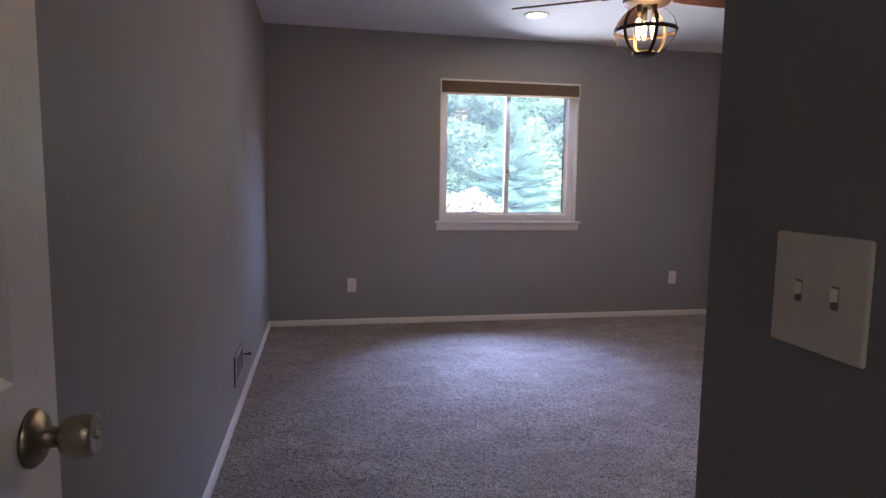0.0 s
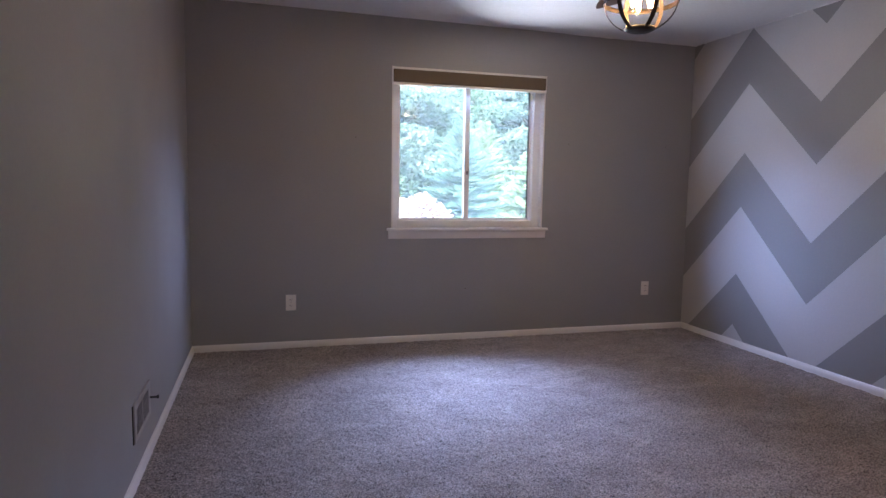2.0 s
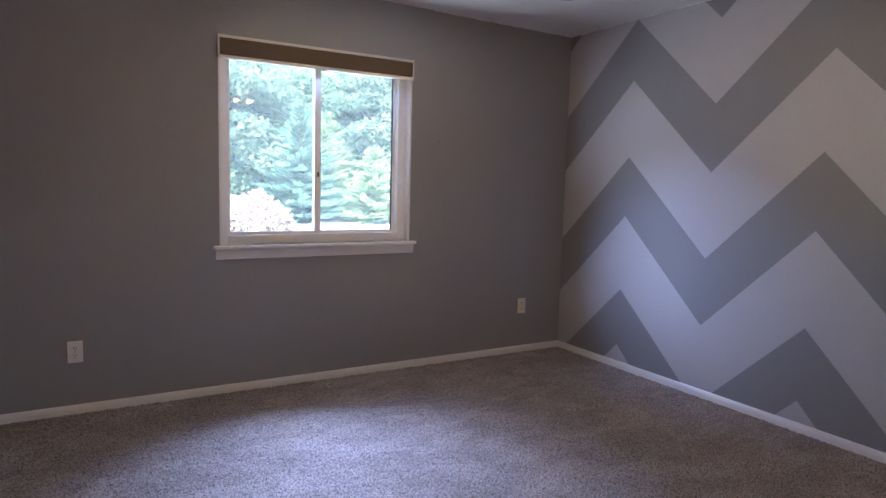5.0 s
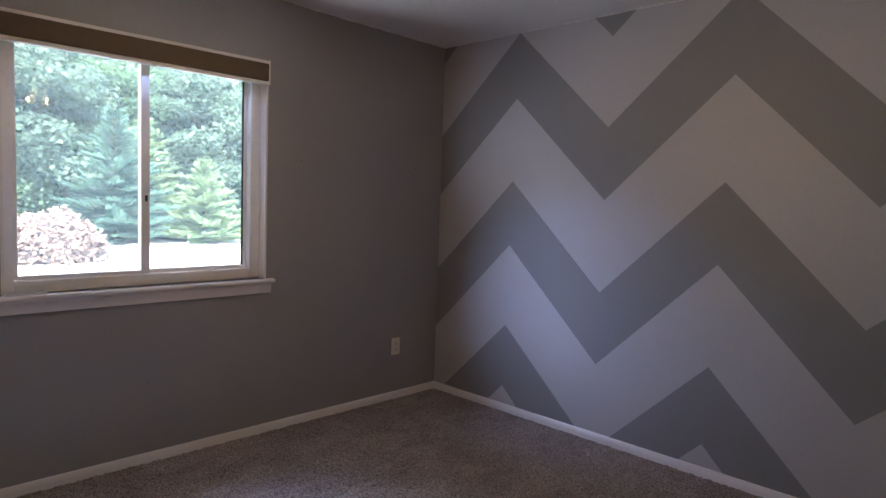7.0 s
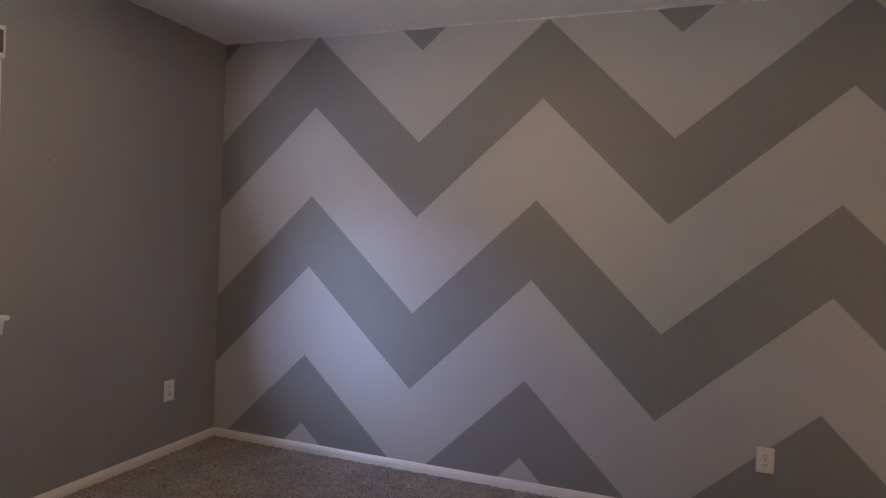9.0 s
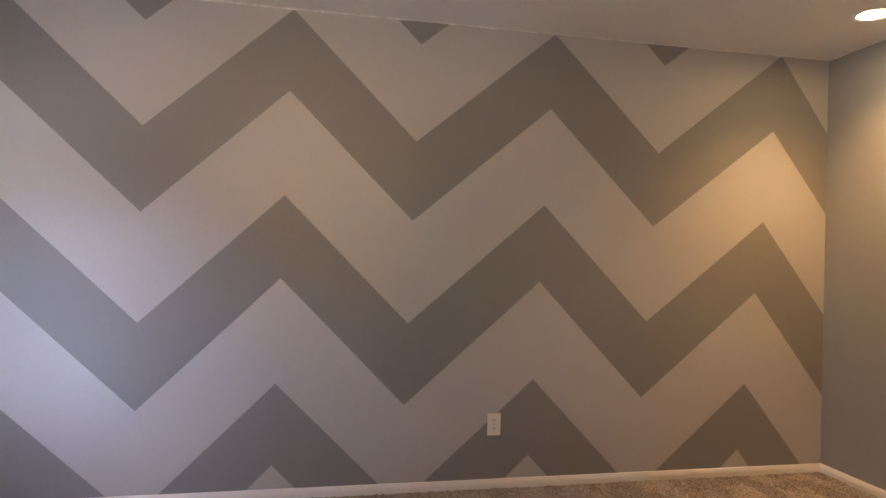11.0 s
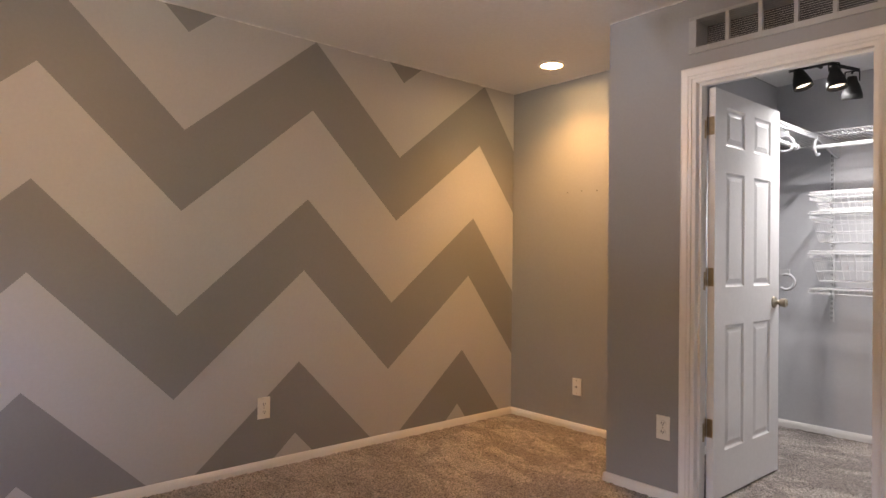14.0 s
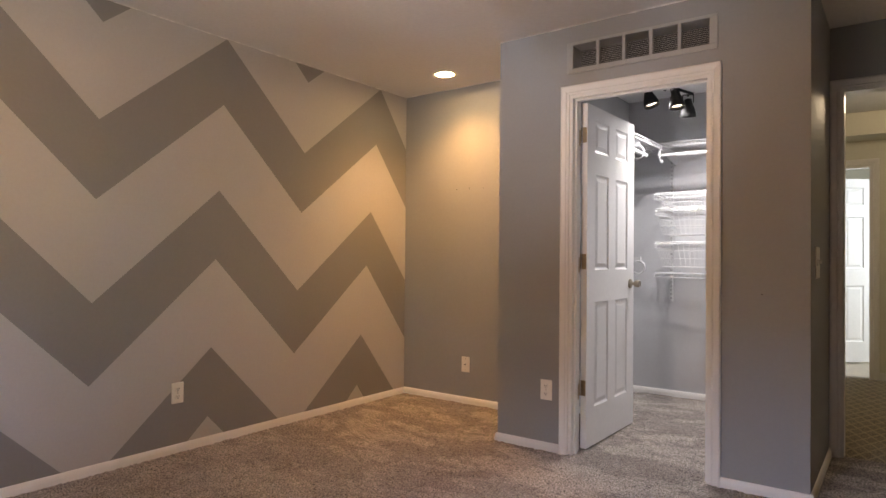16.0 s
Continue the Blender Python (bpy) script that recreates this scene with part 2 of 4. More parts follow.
def loose_pieces(bm):
    """Each connected piece of a mesh as a mesh of its own."""
    left = set(bm.faces)
    while left:
        piece, edge = set(), [left.pop()]
        while edge:
            f = edge.pop()
            piece.add(f)
            near = {g for e in f.edges for g in e.link_faces} & left
            left -= near
            edge += near
        out = bmesh.new()
        made = {}
        for f in sorted(piece, key=lambda f: -f.calc_center_median().y):
            for v in f.verts:
                if v not in made:
                    made[v] = out.verts.new(v.co)
            out.faces.new([made[v] for v in f.verts])
        yield out


for upper, lower in BANDS:
    for piece in loose_pieces(painted_band(upper, lower)):
        part("painted_band", piece, M_DARK_BAND, accent, "darker grey zigzag band of paint")

FLOOR_Z = 0.042


def carpet(name, x0, x1, y0, y1, step, mat, label, seed, height=0.009):
    """Pile as a fine uneven sheet."""
    rng = np.random.default_rng(seed)
    nx, ny = int((x1 - x0) / step) + 1, int((y1 - y0) / step) + 1
    gx, gy = np.meshgrid(np.linspace(x0, x1, nx), np.linspace(y0, y1, ny))
    gz = rng.random(gx.shape) * height - height * 0.6 + FLOOR_Z
    gz[0] = gz[-1] = gz[:, 0] = gz[:, -1] = FLOOR_Z - height * 0.1
    jx = (rng.random(gx.shape) - 0.5) * step * 0.7
    jy = (rng.random(gx.shape) - 0.5) * step * 0.7
    jx[:, 0] = jx[:, -1] = jy[0] = jy[-1] = 0
    co = np.stack([gx + jx, gy + jy, gz], -1).reshape(-1, 3)
    i = np.arange(ny - 1)[:, None] * nx + np.arange(nx - 1)[None, :]
    quads = np.stack([i, i + 1, i + 1 + nx, i + nx], -1).reshape(-1, 4)
    me = bpy.data.meshes.new(name)
    me.vertices.add(len(co))
    me.vertices.foreach_set("co", co.ravel())
    me.loops.add(quads.size)
    me.loops.foreach_set("vertex_index", quads.ravel().astype(np.int32))
    me.polygons.add(len(quads))
    me.polygons.foreach_set("loop_start", (np.arange(len(quads)) * 4).astype(np.int32))
    me.update(calc_edges=True)
    me.polygons.foreach_set("use_smooth", np.ones(len(quads), dtype=bool))
    me.materials.append(mat)
    return tagged(new(name, me), label, "carpet", kind="structure")


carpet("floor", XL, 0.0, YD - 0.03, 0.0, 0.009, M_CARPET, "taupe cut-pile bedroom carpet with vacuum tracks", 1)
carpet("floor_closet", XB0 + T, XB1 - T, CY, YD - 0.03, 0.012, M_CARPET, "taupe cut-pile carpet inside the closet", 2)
structure("subfloor", boxes(((XL - T, CY - T, -0.12), (T, 0.16, 0.005))), M_DARKGAP, "wooden subfloor under the carpet", "floor")


def baseboard(points):
    """A run of baseboard along wall lines: (x0, y0, x1, y1, nx, ny), n the way into the room."""
    bm = bmesh.new()
    for x0, y0, x1, y1, nx, ny in points:
        prof = [(0.0, -0.01), (0.014, -0.01), (0.014, 0.066), (0.011, 0.078), (0.006, 0.087), (0.0, 0.089)]
        a = [bm.verts.new((x0 + nx * d, y0 + ny * d, z)) for d, z in prof]
        b = [bm.verts.new((x1 + nx * d, y1 + ny * d, z)) for d, z in prof]
        for i in range(len(prof) - 1):
            bm.faces.new((a[i], a[i + 1], b[i + 1], b[i]))
        bm.faces.new(a)
        bm.faces.new(list(reversed(b)))
    bmesh.ops.recalc_face_normals(bm, faces=bm.faces)
    return bm


B = 0.014
for name, run in (("window", [(XL, 0, 0, 0, 0, -1)]), ("chevron", [(0, -B, 0, YE + B, -1, 0)]), ("left", [(XL, -B, XL, YD, 1, 0)]),
                  ("alcove", [(XB1, YE, 0, YE, 0, 1)]), ("closet_front", [(DX1 + 0.05, YC, XB1, YC, 0, 1), (XB1, YC + B, XB1, YE + B, 1, 0)]),
                  ("entry", [(XB0 - B, YC, DX0 - 0.05, YC, 0, 1), (XB0, YC, XB0, YD, -1, 0)]),
                  ("closet", [(XB0 + T, CY, XB1 - T, CY, 0, 1), (XB1 - T, YC - T, XB1 - T, CY + B, -1, 0)])):
    structure("baseboard_" + name, baseboard(run), M_TRIM, "white painted baseboard along the wall", "baseboard")

# closet interior lining in its own paint
structure("wall_closet_lining", boxes(((XB1 - T - 0.004, CY, 0), (XB1 - T, YC - T, H)), ((XB0 + T, CY, 0), (XB0 + T + 0.004, YC - T, H))), M_CLOSET, "pale grey side walls inside the closet", "wall")


def casing(x0, x1, top, y, out, w=0.062, name="trim"):
    """Moulded casing on one face of a doorway: two legs and a head, mitred."""
    bm = bmesh.new()
    prof = [(0, 0), (0, 0.009), (w * 0.19, 0.012), (w * 0.29, 0.009), (w * 0.39, 0.013), (w * 0.74, 0.018), (w * 0.90, 0.018), (w, 0.014), (w, 0)]
    loops = []
    for px, pz, sx, sz in ((x0, 0.0, -1, 0), (x0, top, -1, 1), (x1, top, 1, 1), (x1, 0.0, 1, 0)):
        loops.append([bm.verts.new((px + sx * d, y + out * h, pz + sz * d)) for d, h in prof])
    for p, q in zip(loops, loops[1:]):
        for i in range(len(prof) - 1):
            bm.faces.new((p[i], p[i + 1], q[i + 1], q[i]))
    bmesh.ops.recalc_face_normals(bm, faces=bm.faces)
    return structure(name, bm, M_TRIM, "white moulded casing around a doorway", "door casing")


def jamb(x0, x1, top, y0, y1, name, stop_y=None):
    t = 0.018
    prs = [((x0 - 0.001, y0, 0), (x0 + t, y1, top)), ((x1 - t, y0, 0), (x1 + 0.001, y1, top)), ((x0 + t, y0, top - t), (x1 - t, y1, top + 0.001))]
    if stop_y is not None:
        s0, s1 = stop_y, stop_y + 0.03
        prs += [((x0 + t, s0, 0), (x0 + t + 0.011, s1, top - t)), ((x1 - t - 0.011, s0, 0), (x1 - t, s1, top - t)), ((x0 + t + 0.011, s0, top - t - 0.011), (x1 - t - 0.011, s1, top - t))]
    return structure(name, boxes(*prs), M_TRIM, "white painted door jamb with stop", "door jamb")


casing(DX0, DX1, DTOP, YC, 1, w=0.050, name="trim_closet")
jamb(DX0, DX1, DTOP, YC - T, YC, "trim_closet_jamb", YC - 0.065)
casing(EX0, EX1, ETOP, YD, 1, w=0.050, name="trim_entry")
jamb(EX0, EX1, ETOP, YD - T, YD, "trim_entry_jamb")


# ---- window ----
def window():
    w = tagged(new("window_1"), "white vinyl sliding window with two panes", "window", kind="structure")
    y0, y1 = 0.055, 0.12
    fx0, fx1, fz0, fz1 = WX0 + 0.012, WX1 - 0.012, WZ0 - 0.002, WZ1 - 0.01
    liner = boxes(((WX0, 0.0, WZ0), (WX0 + 0.012, 0.16, WZ1)), ((WX1 - 0.012, 0.0, WZ0), (WX1, 0.16, WZ1)), ((WX0, 0, WZ1 - 0.01), (WX1, 0.16, WZ1)))
    part("window_liner", liner, M_TRIM, w)
    f = 0.045
    part("window_frame", boxes(((fx0, y0, fz0), (fx0 + f, y1 + 0.03, fz1)), ((fx1 - f - 0.015, y0, fz0), (fx1, y1 + 0.03, fz1)), ((fx0 + f, y0, 0.914), (fx1 - f - 0.015, y1 + 0.03, fz0 + f + 0.012)),
         ((fx0 + f, y0, fz1 - f), (fx1 - f - 0.015, y1 + 0.03, fz1)), bevel=0.004), M_VINYL, w)
    mid = -1.972
    for a, b, yy, left, right in ((fx0 + f - 0.004, mid + 0.018, y0 + 0.012, 0.022, 0.040), (mid - 0.018, fx1 - f - 0.011, y0 + 0.042, 0.022, 0.022)):
        s = 0.022
        z0, z1 = fz0 + f + 0.008, fz1 - f + 0.004
        sash = part("sash", boxes(((a, yy, z0), (a + left, yy + 0.026, z1)), ((b - right, yy, z0), (b, yy + 0.026, z1)), ((a + left, yy, z0), (b - right, yy + 0.026, z0 + s)), ((a + left, yy, z1 - s), (b - right, yy + 0.026, z1)), bevel=0.003), M_VINYL, w)
        pane = part("pane", boxes(((a + left - 0.004, yy + 0.011, z0 + s - 0.004), (b - right + 0.004, yy + 0.015, z1 - s + 0.004))), M_GLASS, sash, "clear window glass")
        pane.visible_shadow = False
        if right < 0.03:
            part("gasket", boxes(((b - right - 0.009, yy + 0.004, z0 + s), (b - right + 0.001, yy + 0.010, z1 - s))), M_SLOT, sash, "dark rubber gasket")
    part("latch", boxes(((mid - 0.006, y0 + 0.004, 1.33), (mid + 0.006, y0 + 0.013, 1.36)), bevel=0.002), M_SLOT, w, "small dark latch")
    sill = bmesh.new()
    box(sill, (WX0 - 0.035, -0.038, 0.898), (WX1 + 0.038, 0.075, 0.918), 0.005)
    part("window_sill", sill, M_TRIM, w)
    ap = bmesh.new()
    vs = []
    for x, s in ((WX0 - 0.022, 0), (WX1 + 0.025, 0)):
        vs.append([ap.verts.new((x, y, z)) for y, z in ((0.0, 0.838), (-0.012, 0.838), (-0.018, 0.885), (-0.024, 0.898), (0.0, 0.898))])
    for i in range(4):
        ap.faces.new((vs[0][i], vs[0][i + 1], vs[1][i + 1], vs[1][i]))
    ap.faces.new(vs[0]), ap.faces.new(vs[1])
    bmesh.ops.recalc_face_normals(ap, faces=ap.faces)
    part("apron", ap, M_TRIM, w)
    return w


def glass(name, veil):
    m = bpy.data.materials.new(name)
    m.use_nodes = True
    n, l = m.node_tree.nodes, m.node_tree.links
    tr = n.new("ShaderNodeBsdfTransparent")
    gl = n.new("ShaderNodeBsdfGlossy")
    gl.inputs["Roughness"].default_value = 0.02
    tr.inputs["Color"].default_value = (0.93, 0.97, 0.96, 1)
    mx = n.new("ShaderNodeMixShader")
    fr = n.new("ShaderNodeFresnel")
    fr.inputs["IOR"].default_value = 1.35
    l.new(fr.outputs[0], mx.inputs[0])
    l.new(tr.outputs[0], mx.inputs[1])
    l.new(gl.outputs[0], mx.inputs[2])
    if veil:
        # a translucent veil puts the glare of the bright outdoors into the pane
        glare = n.new("ShaderNodeBsdfTranslucent")
        glare.inputs["Color"].default_value = (0.85, 0.95, 1.0, 1)
        m2 = n.new("ShaderNodeMixShader")
        m2.inputs[0].default_value = veil
        l.new(mx.outputs[0], m2.inputs[1])
        l.new(glare.outputs[0], m2.inputs[2])
        l.new(m2.outputs[0], n["Material Output"].inputs["Surface"])
    else:
        l.new(mx.outputs[0], n["Material Output"].inputs["Surface"])
    return m


M_GLASS = glass("window_glass_with_glare", 0.072)
M_BULBGLASS = glass("bulb_glass", 0.0)
window()

blind = thing("roller_blind", "brown rolled-up blind with a pale headrail above the window", "window blind", pose(-1.970, -0.01, 1.977))
part("headrail", boxes(((-0.612, -0.012, 0.112), (0.612, 0.03, 0.128)), bevel=0.003), M_TRIM, blind, "white headrail")
bm = bmesh.new()
box(bm, (-0.608, -0.016, 0.018), (0.608, 0.03, 0.112), 0.008)
part("fabric_roll", bm, M_BLIND, blind, "brown fabric valance")
part("bottom_rail", boxes(((-0.608, -0.014, 0.0), (0.608, 0.024, 0.018)), bevel=0.004), M_PLATE, blind, "cream bottom rail")
part("pull_tab", boxes(((-0.012, -0.018, -0.008), (0.012, -0.012, 0.004)), bevel=0.002), M_PLATE, blind)
for s in (-1, 1):
    part("end_bracket", boxes(((s * 0.608, -0.014, 0.0), (s * 0.614, 0.03, 0.13))), M_TRIM, blind)

# ---- a bar on the sill ----
bm = bmesh.new()
box(bm, (0, -0.009, 0), (0.15, 0.009, 0.004), 0.001)
box(bm, (0, -0.009, 0.004), (0.15, -0.005, 0.011), 0.001)
stop_bar = tagged(part("sash_stop", bm, M_VINYL), "short white plastic bar lying on the window sill", "sash stop")
stop_bar.matrix_world = pose(WX0 + 0.012, -0.02, 0.9182)

# ---- lights of the room ----
WARM = (1.0, 0.56, 0.24)
# lamps added in the window's opening stand in for the sky over the trees, straight ahead and to both sides, and for
# light going up from the sunlit ground
SKY, GROUND_BOUNCE = (0.43, 0.555, 1.0), (0.76, 0.79, 0.86)
for x, y, z, dx, dy, dz, share, wide, tone, size in (
        (-2.05, 0.02, 1.50, 0.0, -0.64, -0.76, 0.15, 46, SKY, (0.95, 0.10)), (-2.25, 0.0, 1.40, -0.12, -0.76, -0.64, 0.55, 66, SKY, (0.36, 0.10)),
        (-1.75, 0.01, 1.46, 0.85, -0.55, -0.38, 0.115, 48, SKY, (0.10, 0.28)), (-1.75, 0.01, 1.40, 0.90, -0.42, 0.20, 0.034, 50, (0.62, 0.72, 1.0), (0.10, 0.28)), (-2.2, 0.01, 1.46, -0.85, -0.40, -0.34, 0.045, 50, SKY, (0.12, 0.28)),
        # added to brighten the ceiling, the closet front and the sill
        (-1.95, 0.0, 1.55, 0.42, -1.0, 0.75, 0.22, 90, GROUND_BOUNCE, (0.18, 0.14)), (-1.95, 0.0, 1.72, 0.08, -1.0, 0.13, 0.06, 34, (0.56, 0.68, 1.0), (0.12, 0.12)), (-1.95, 0.03, 1.95, 0.0, -0.05, -1.0, 0.05, 150, SKY, (1.0, 0.04))):
    lamp("window_fill_lamp", "AREA", look((x, y, z), (x + dx, y + dy, z + dz)), SKY_W * share, tone, size=size, spread=wide)
M_GLOW = material("lamp_diffuser", (0.9, 0.88, 0.82), 0.5, emit=((1.0, 0.72, 0.42), 6.0))


def recessed_light(x, y, watts, colour):
    t = thing("recessed_light", "round white recessed ceiling light, switched on", "ceiling light", pose(x, y, ceiling_z(x)), "recessed lights of the bedroom")
    bm = bmesh.new()
    lathe(bm, [(0.066, -0.001), (0.066, -0.006), (0.074, -0.009), (0.086, -0.008), (0.092, -0.003), (0.092, 0.0)], 36)
    part("trim_ring", bm, M_TRIM, t)
    bm = bmesh.new()
    lathe(bm, [(0.0, -0.0045), (0.067, -0.0035), (0.067, -0.001)], 36)
    part("diffuser", bm, M_GLOW, t, "glowing frosted lens")
    lamp("recessed_lamp", "SPOT", pose(x, y, ceiling_z(x) - 0.012), watts, colour, radius=0.05, spot=128, blend=1.0)


recessed_light(-0.640, -4.678, REC_W, WARM)
recessed_light(-2.035, -0.797, REC_W * 0.15, (1.0, 0.75, 0.5))

# ---- hall beyond the bedroom door ----
M_HALLCARPET = carpet_material("hall_carpet", (0.19, 0.145, 0.095), (0.21, 0.165, 0.11))
M_LATTICE = material("lattice_yarn", (0.42, 0.36, 0.26), 0.95, small=0.25, ss=200, bump=0.4, bs=300)
M_OAK = material("pale_floor", (0.45, 0.38, 0.30), 0.4, big=0.1, small=0.1)
HX0, HY = -4.9, -8.3
structure("hall_floor", boxes(((HX0 - 0.1, HY - 0.1, -0.1), (-1.4, YD - 0.031, 0.015))), M_HALLCARPET, "brown hall carpet with a cream diamond lattice", "carpet")
bm = bmesh.new()
for k in range(-30, 44):
    for s in (-1, 1):
        x = -4.0 + k * 0.085
        dx = s * (abs(HY - YD) - 0.1) * 0.45
        a, b = Vector((x, YD - 0.04, 0.0172)), Vector((x + dx, HY + 0.04, 0.0172))
        d = (b - a)
        lo, hi = 0.0, 1.0
        for lim, sg in ((-1.55, 1), (HX0 + 0.02, -1)):
            fa, fb = sg * (a.x - lim), sg * (b.x - lim)
            if fa > 0 and fb > 0:
                lo, hi = 1, 0
            elif fa > 0:
                lo = max(lo, fa / (fa - fb))
            elif fb > 0:
                hi = min(hi, fa / (fa - fb))
        if hi > lo:
            p, q = a + d * lo, a + d * hi
            n = Vector((-d.y, d.x, 0)).normalized() * 0.006
            z = Vector((0, 0, 0.001 * s))
            bm.faces.new([bm.verts.new(v + z) for v in (p - n, q - n, q + n, p + n)])
tagged(part("lattice_pattern", bm, M_LATTICE), "cream lattice woven into the hall carpet", "carpet pattern", kind="structure")
structure("hall_wall_far", boxes(((HX0, HY - T, 0), (-3.03, HY, 2.5)), ((-2.22, HY - T, 0), (-1.4, HY, 2.5)), ((-3.03, HY - T, 2.05), (-2.22, HY, 2.5))), M_HALL, "cream painted hall wall with a doorway", "wall")
structure("hall_wall_left", boxes(((HX0 - T, HY - T, 0), (HX0, YD - T, 2.5))), M_HALL, "cream painted hall side wall", "wall")
structure("hall_wall_near", boxes(((HX0, YD - T - 0.01, 0), (XL - 0.001, YD - T + 0.1, 2.5)), ((EX0 - 0.03, YD - T - 0.012, ETOP + 0.04), (EX1 + 0.04, YD - T - 0.002, 2.5))), M_HALL, "cream painted hall wall beside the bedroom door", "wall")
structure("hall_wall_right", boxes(((-2.906, CY - T - 0.01, 0), (-2.901, YD - T - 0.002, 2.5)), ((-2.901, CY - T - 0.01, 0), (-1.4, CY - T - 0.002, 2.5)), ((-1.5, HY, 0), (-1.4, CY - T - 0.01, 2.5))), M_HALL, "cream painted hall wall behind the closet", "wall")
structure("hall_ceiling", boxes(((HX0 - T, HY - T, 2.5), (-1.4, YD - T - 0.002, 2.6))), M_CEIL, "white hall ceiling", "ceiling")
structure("hall_soffit", boxes(((HX0, HY, 2.29), (-1.51, HY + 0.35, 2.499))), M_HALL, "cream dropped soffit across the hall", "soffit")
casing(-3.03, -2.22, 2.05, HY, 1, name="trim_hall")
jamb(-3.03, -2.22, 2.05, HY - T, HY, "trim_hall_jamb")
structure("baseboard_hall", baseboard([(HX0, HY, -3.095, HY, 0, 1)]), M_TRIM, "white painted baseboard along the hall wall", "baseboard")
# far room
structure("far_floor", boxes(((-4.7, -12.2, -0.1), (-1.3, HY - 0.1, 0.012))), M_OAK, "pale smooth floor of the far room", "floor")
structure("far_wall", boxes(((-4.7, -12.3, 0), (-1.3, -12.2, 2.5)), ((-4.8, -12.3, 0), (-4.7, HY - T, 2.5)), ((-1.3, -12.3, 0), (-1.2, HY - T, 2.5))), M_HALL, "cream walls of the far room", "wall")
structure("far_ceiling", boxes(((-4.8, -12.3, 2.5), (-1.2, HY - T - 0.001, 2.6))), M_CEIL, "white ceiling of the far room", "ceiling")
lamp("far_room_window", "AREA", look((-4.5, -9.6, 1.5), (-2.8, -9.2, 0.9)), FAR_W, (0.58, 0.74, 1.0), size=(1.0, 1.2))
# unseen lamp, placed to light the hall and the open bedroom door
lamp("unseen_hall_lamp", "POINT", pose(-3.35, -6.7, 2.35), HALL_W, (1.0, 0.88, 0.72), radius=0.08)

# ---- outdoors ----
M_GROUND = material("sunlit_gravel_drive", (0.34, 0.33, 0.31), 0.95, big=0.15, small=0.25, sb=0.6, ss=20, bump=0.6, bs=30, bd=0.02)
M_LEAF = material("maple_leaf", (0.14, 0.215, 0.13), 0.5, big=0.25, small=0.1, sb=0.7, ss=5, island=0.35, spec=0.08, through=0.5)
M_LEAF2 = material("ash_leaf", (0.15, 0.21, 0.16), 0.5, big=0.25, small=0.1, sb=0.5, ss=5, island=0.35, spec=0.08, through=0.5)
M_SPRUCE = material("blue_spruce_needles", (0.105, 0.185, 0.15), 0.6, big=0.2, small=0.1, sb=1, island=0.4, spec=0.08, through=0.2)
M_SPRUCE2 = material("young_spruce_needles", (0.22, 0.30, 0.17), 0.6, big=0.2, small=0.1, sb=1, island=0.4, spec=0.08, through=0.25)
M_PINK = material("pale_shrub_leaf", (0.36, 0.26, 0.24), 0.6, big=0.2, small=0.1, sb=2, island=0.3, spec=0.08, through=0.3)
M_BARK = material("grey_brown_bark", (0.12, 0.09, 0.065), 0.9, big=0.2, small=0.3, ss=20, bump=0.6, bs=18, bd=0.02)


def ground():
    bm = bmesh.new()
    ys = [0.165, 1.5, 4.0, 6.5, 9.0, 14.0, 40.0, 400.0, 3000.0]
    zs = [-0.25, -0.22, 0.0, 0.2, 0.30, 0.45, 1.2, 4.0, 10.0]
    xs = [-3000, -60, -15, -6, -3, 0, 3, 6, 15, 60, 3000]
    grid = [[bm.verts.new((x, y, z)) for x in xs] for y, z in zip(ys, zs)]
    for r, q in zip(grid, grid[1:]):
        for i in range(len(xs) - 1):
            bm.faces.new((r[i], r[i + 1], q[i + 1], q[i]))
    back = [bm.verts.new((x, -3000, -0.25)) for x in xs]
    for i in range(len(xs) - 1):
        bm.faces.new((back[i], back[i + 1], grid[0][i + 1], grid[0][i]))
    structure("ground", bm, M_GROUND, "sunlit pale gravel ground outside the window", "ground")


ground()


def sheet_of(name, quads, mat, parent):
    """One mesh from an array of quads (n, 4, 3)."""
    q = np.asarray(quads, dtype=float).reshape(-1, 3)
    me = bpy.data.meshes.new(name)
    me.vertices.add(len(q))
    me.vertices.foreach_set("co", q.ravel())
    me.loops.add(len(q))
    me.loops.foreach_set("vertex_index", np.arange(len(q), dtype=np.int32))
    me.polygons.add(len(q) // 4)
    me.polygons.foreach_set("loop_start", np.arange(0, len(q), 4, dtype=np.int32))
    me.update(calc_edges=True)
    me.materials.append(mat)
    ob = new(name, me)
    ob.parent = parent
    return ob


def leaves(rng, centres, size, droop=0.3):
    """Leaf-shaped quads, each turned its own way."""
    n = len(centres)
    d = rng.normal(size=(n, 3))
    d[:, 2] = d[:, 2] * 0.5 - droop
    d /= np.linalg.norm(d, axis=1)[:, None]
    up = rng.normal(size=(n, 3)) * 0.7 + (0, -0.3, 0.8)
    s = np.cross(d, up)
    s /= np.linalg.norm(s, axis=1)[:, None] + 1e-9
    ln = size * (0.6 + 0.8 * rng.random(n))[:, None]
    w = ln * 0.36
    return np.stack([centres, centres + d * ln * 0.45 + s * w, centres + d * ln, centres + d * ln * 0.45 - s * w], 1)


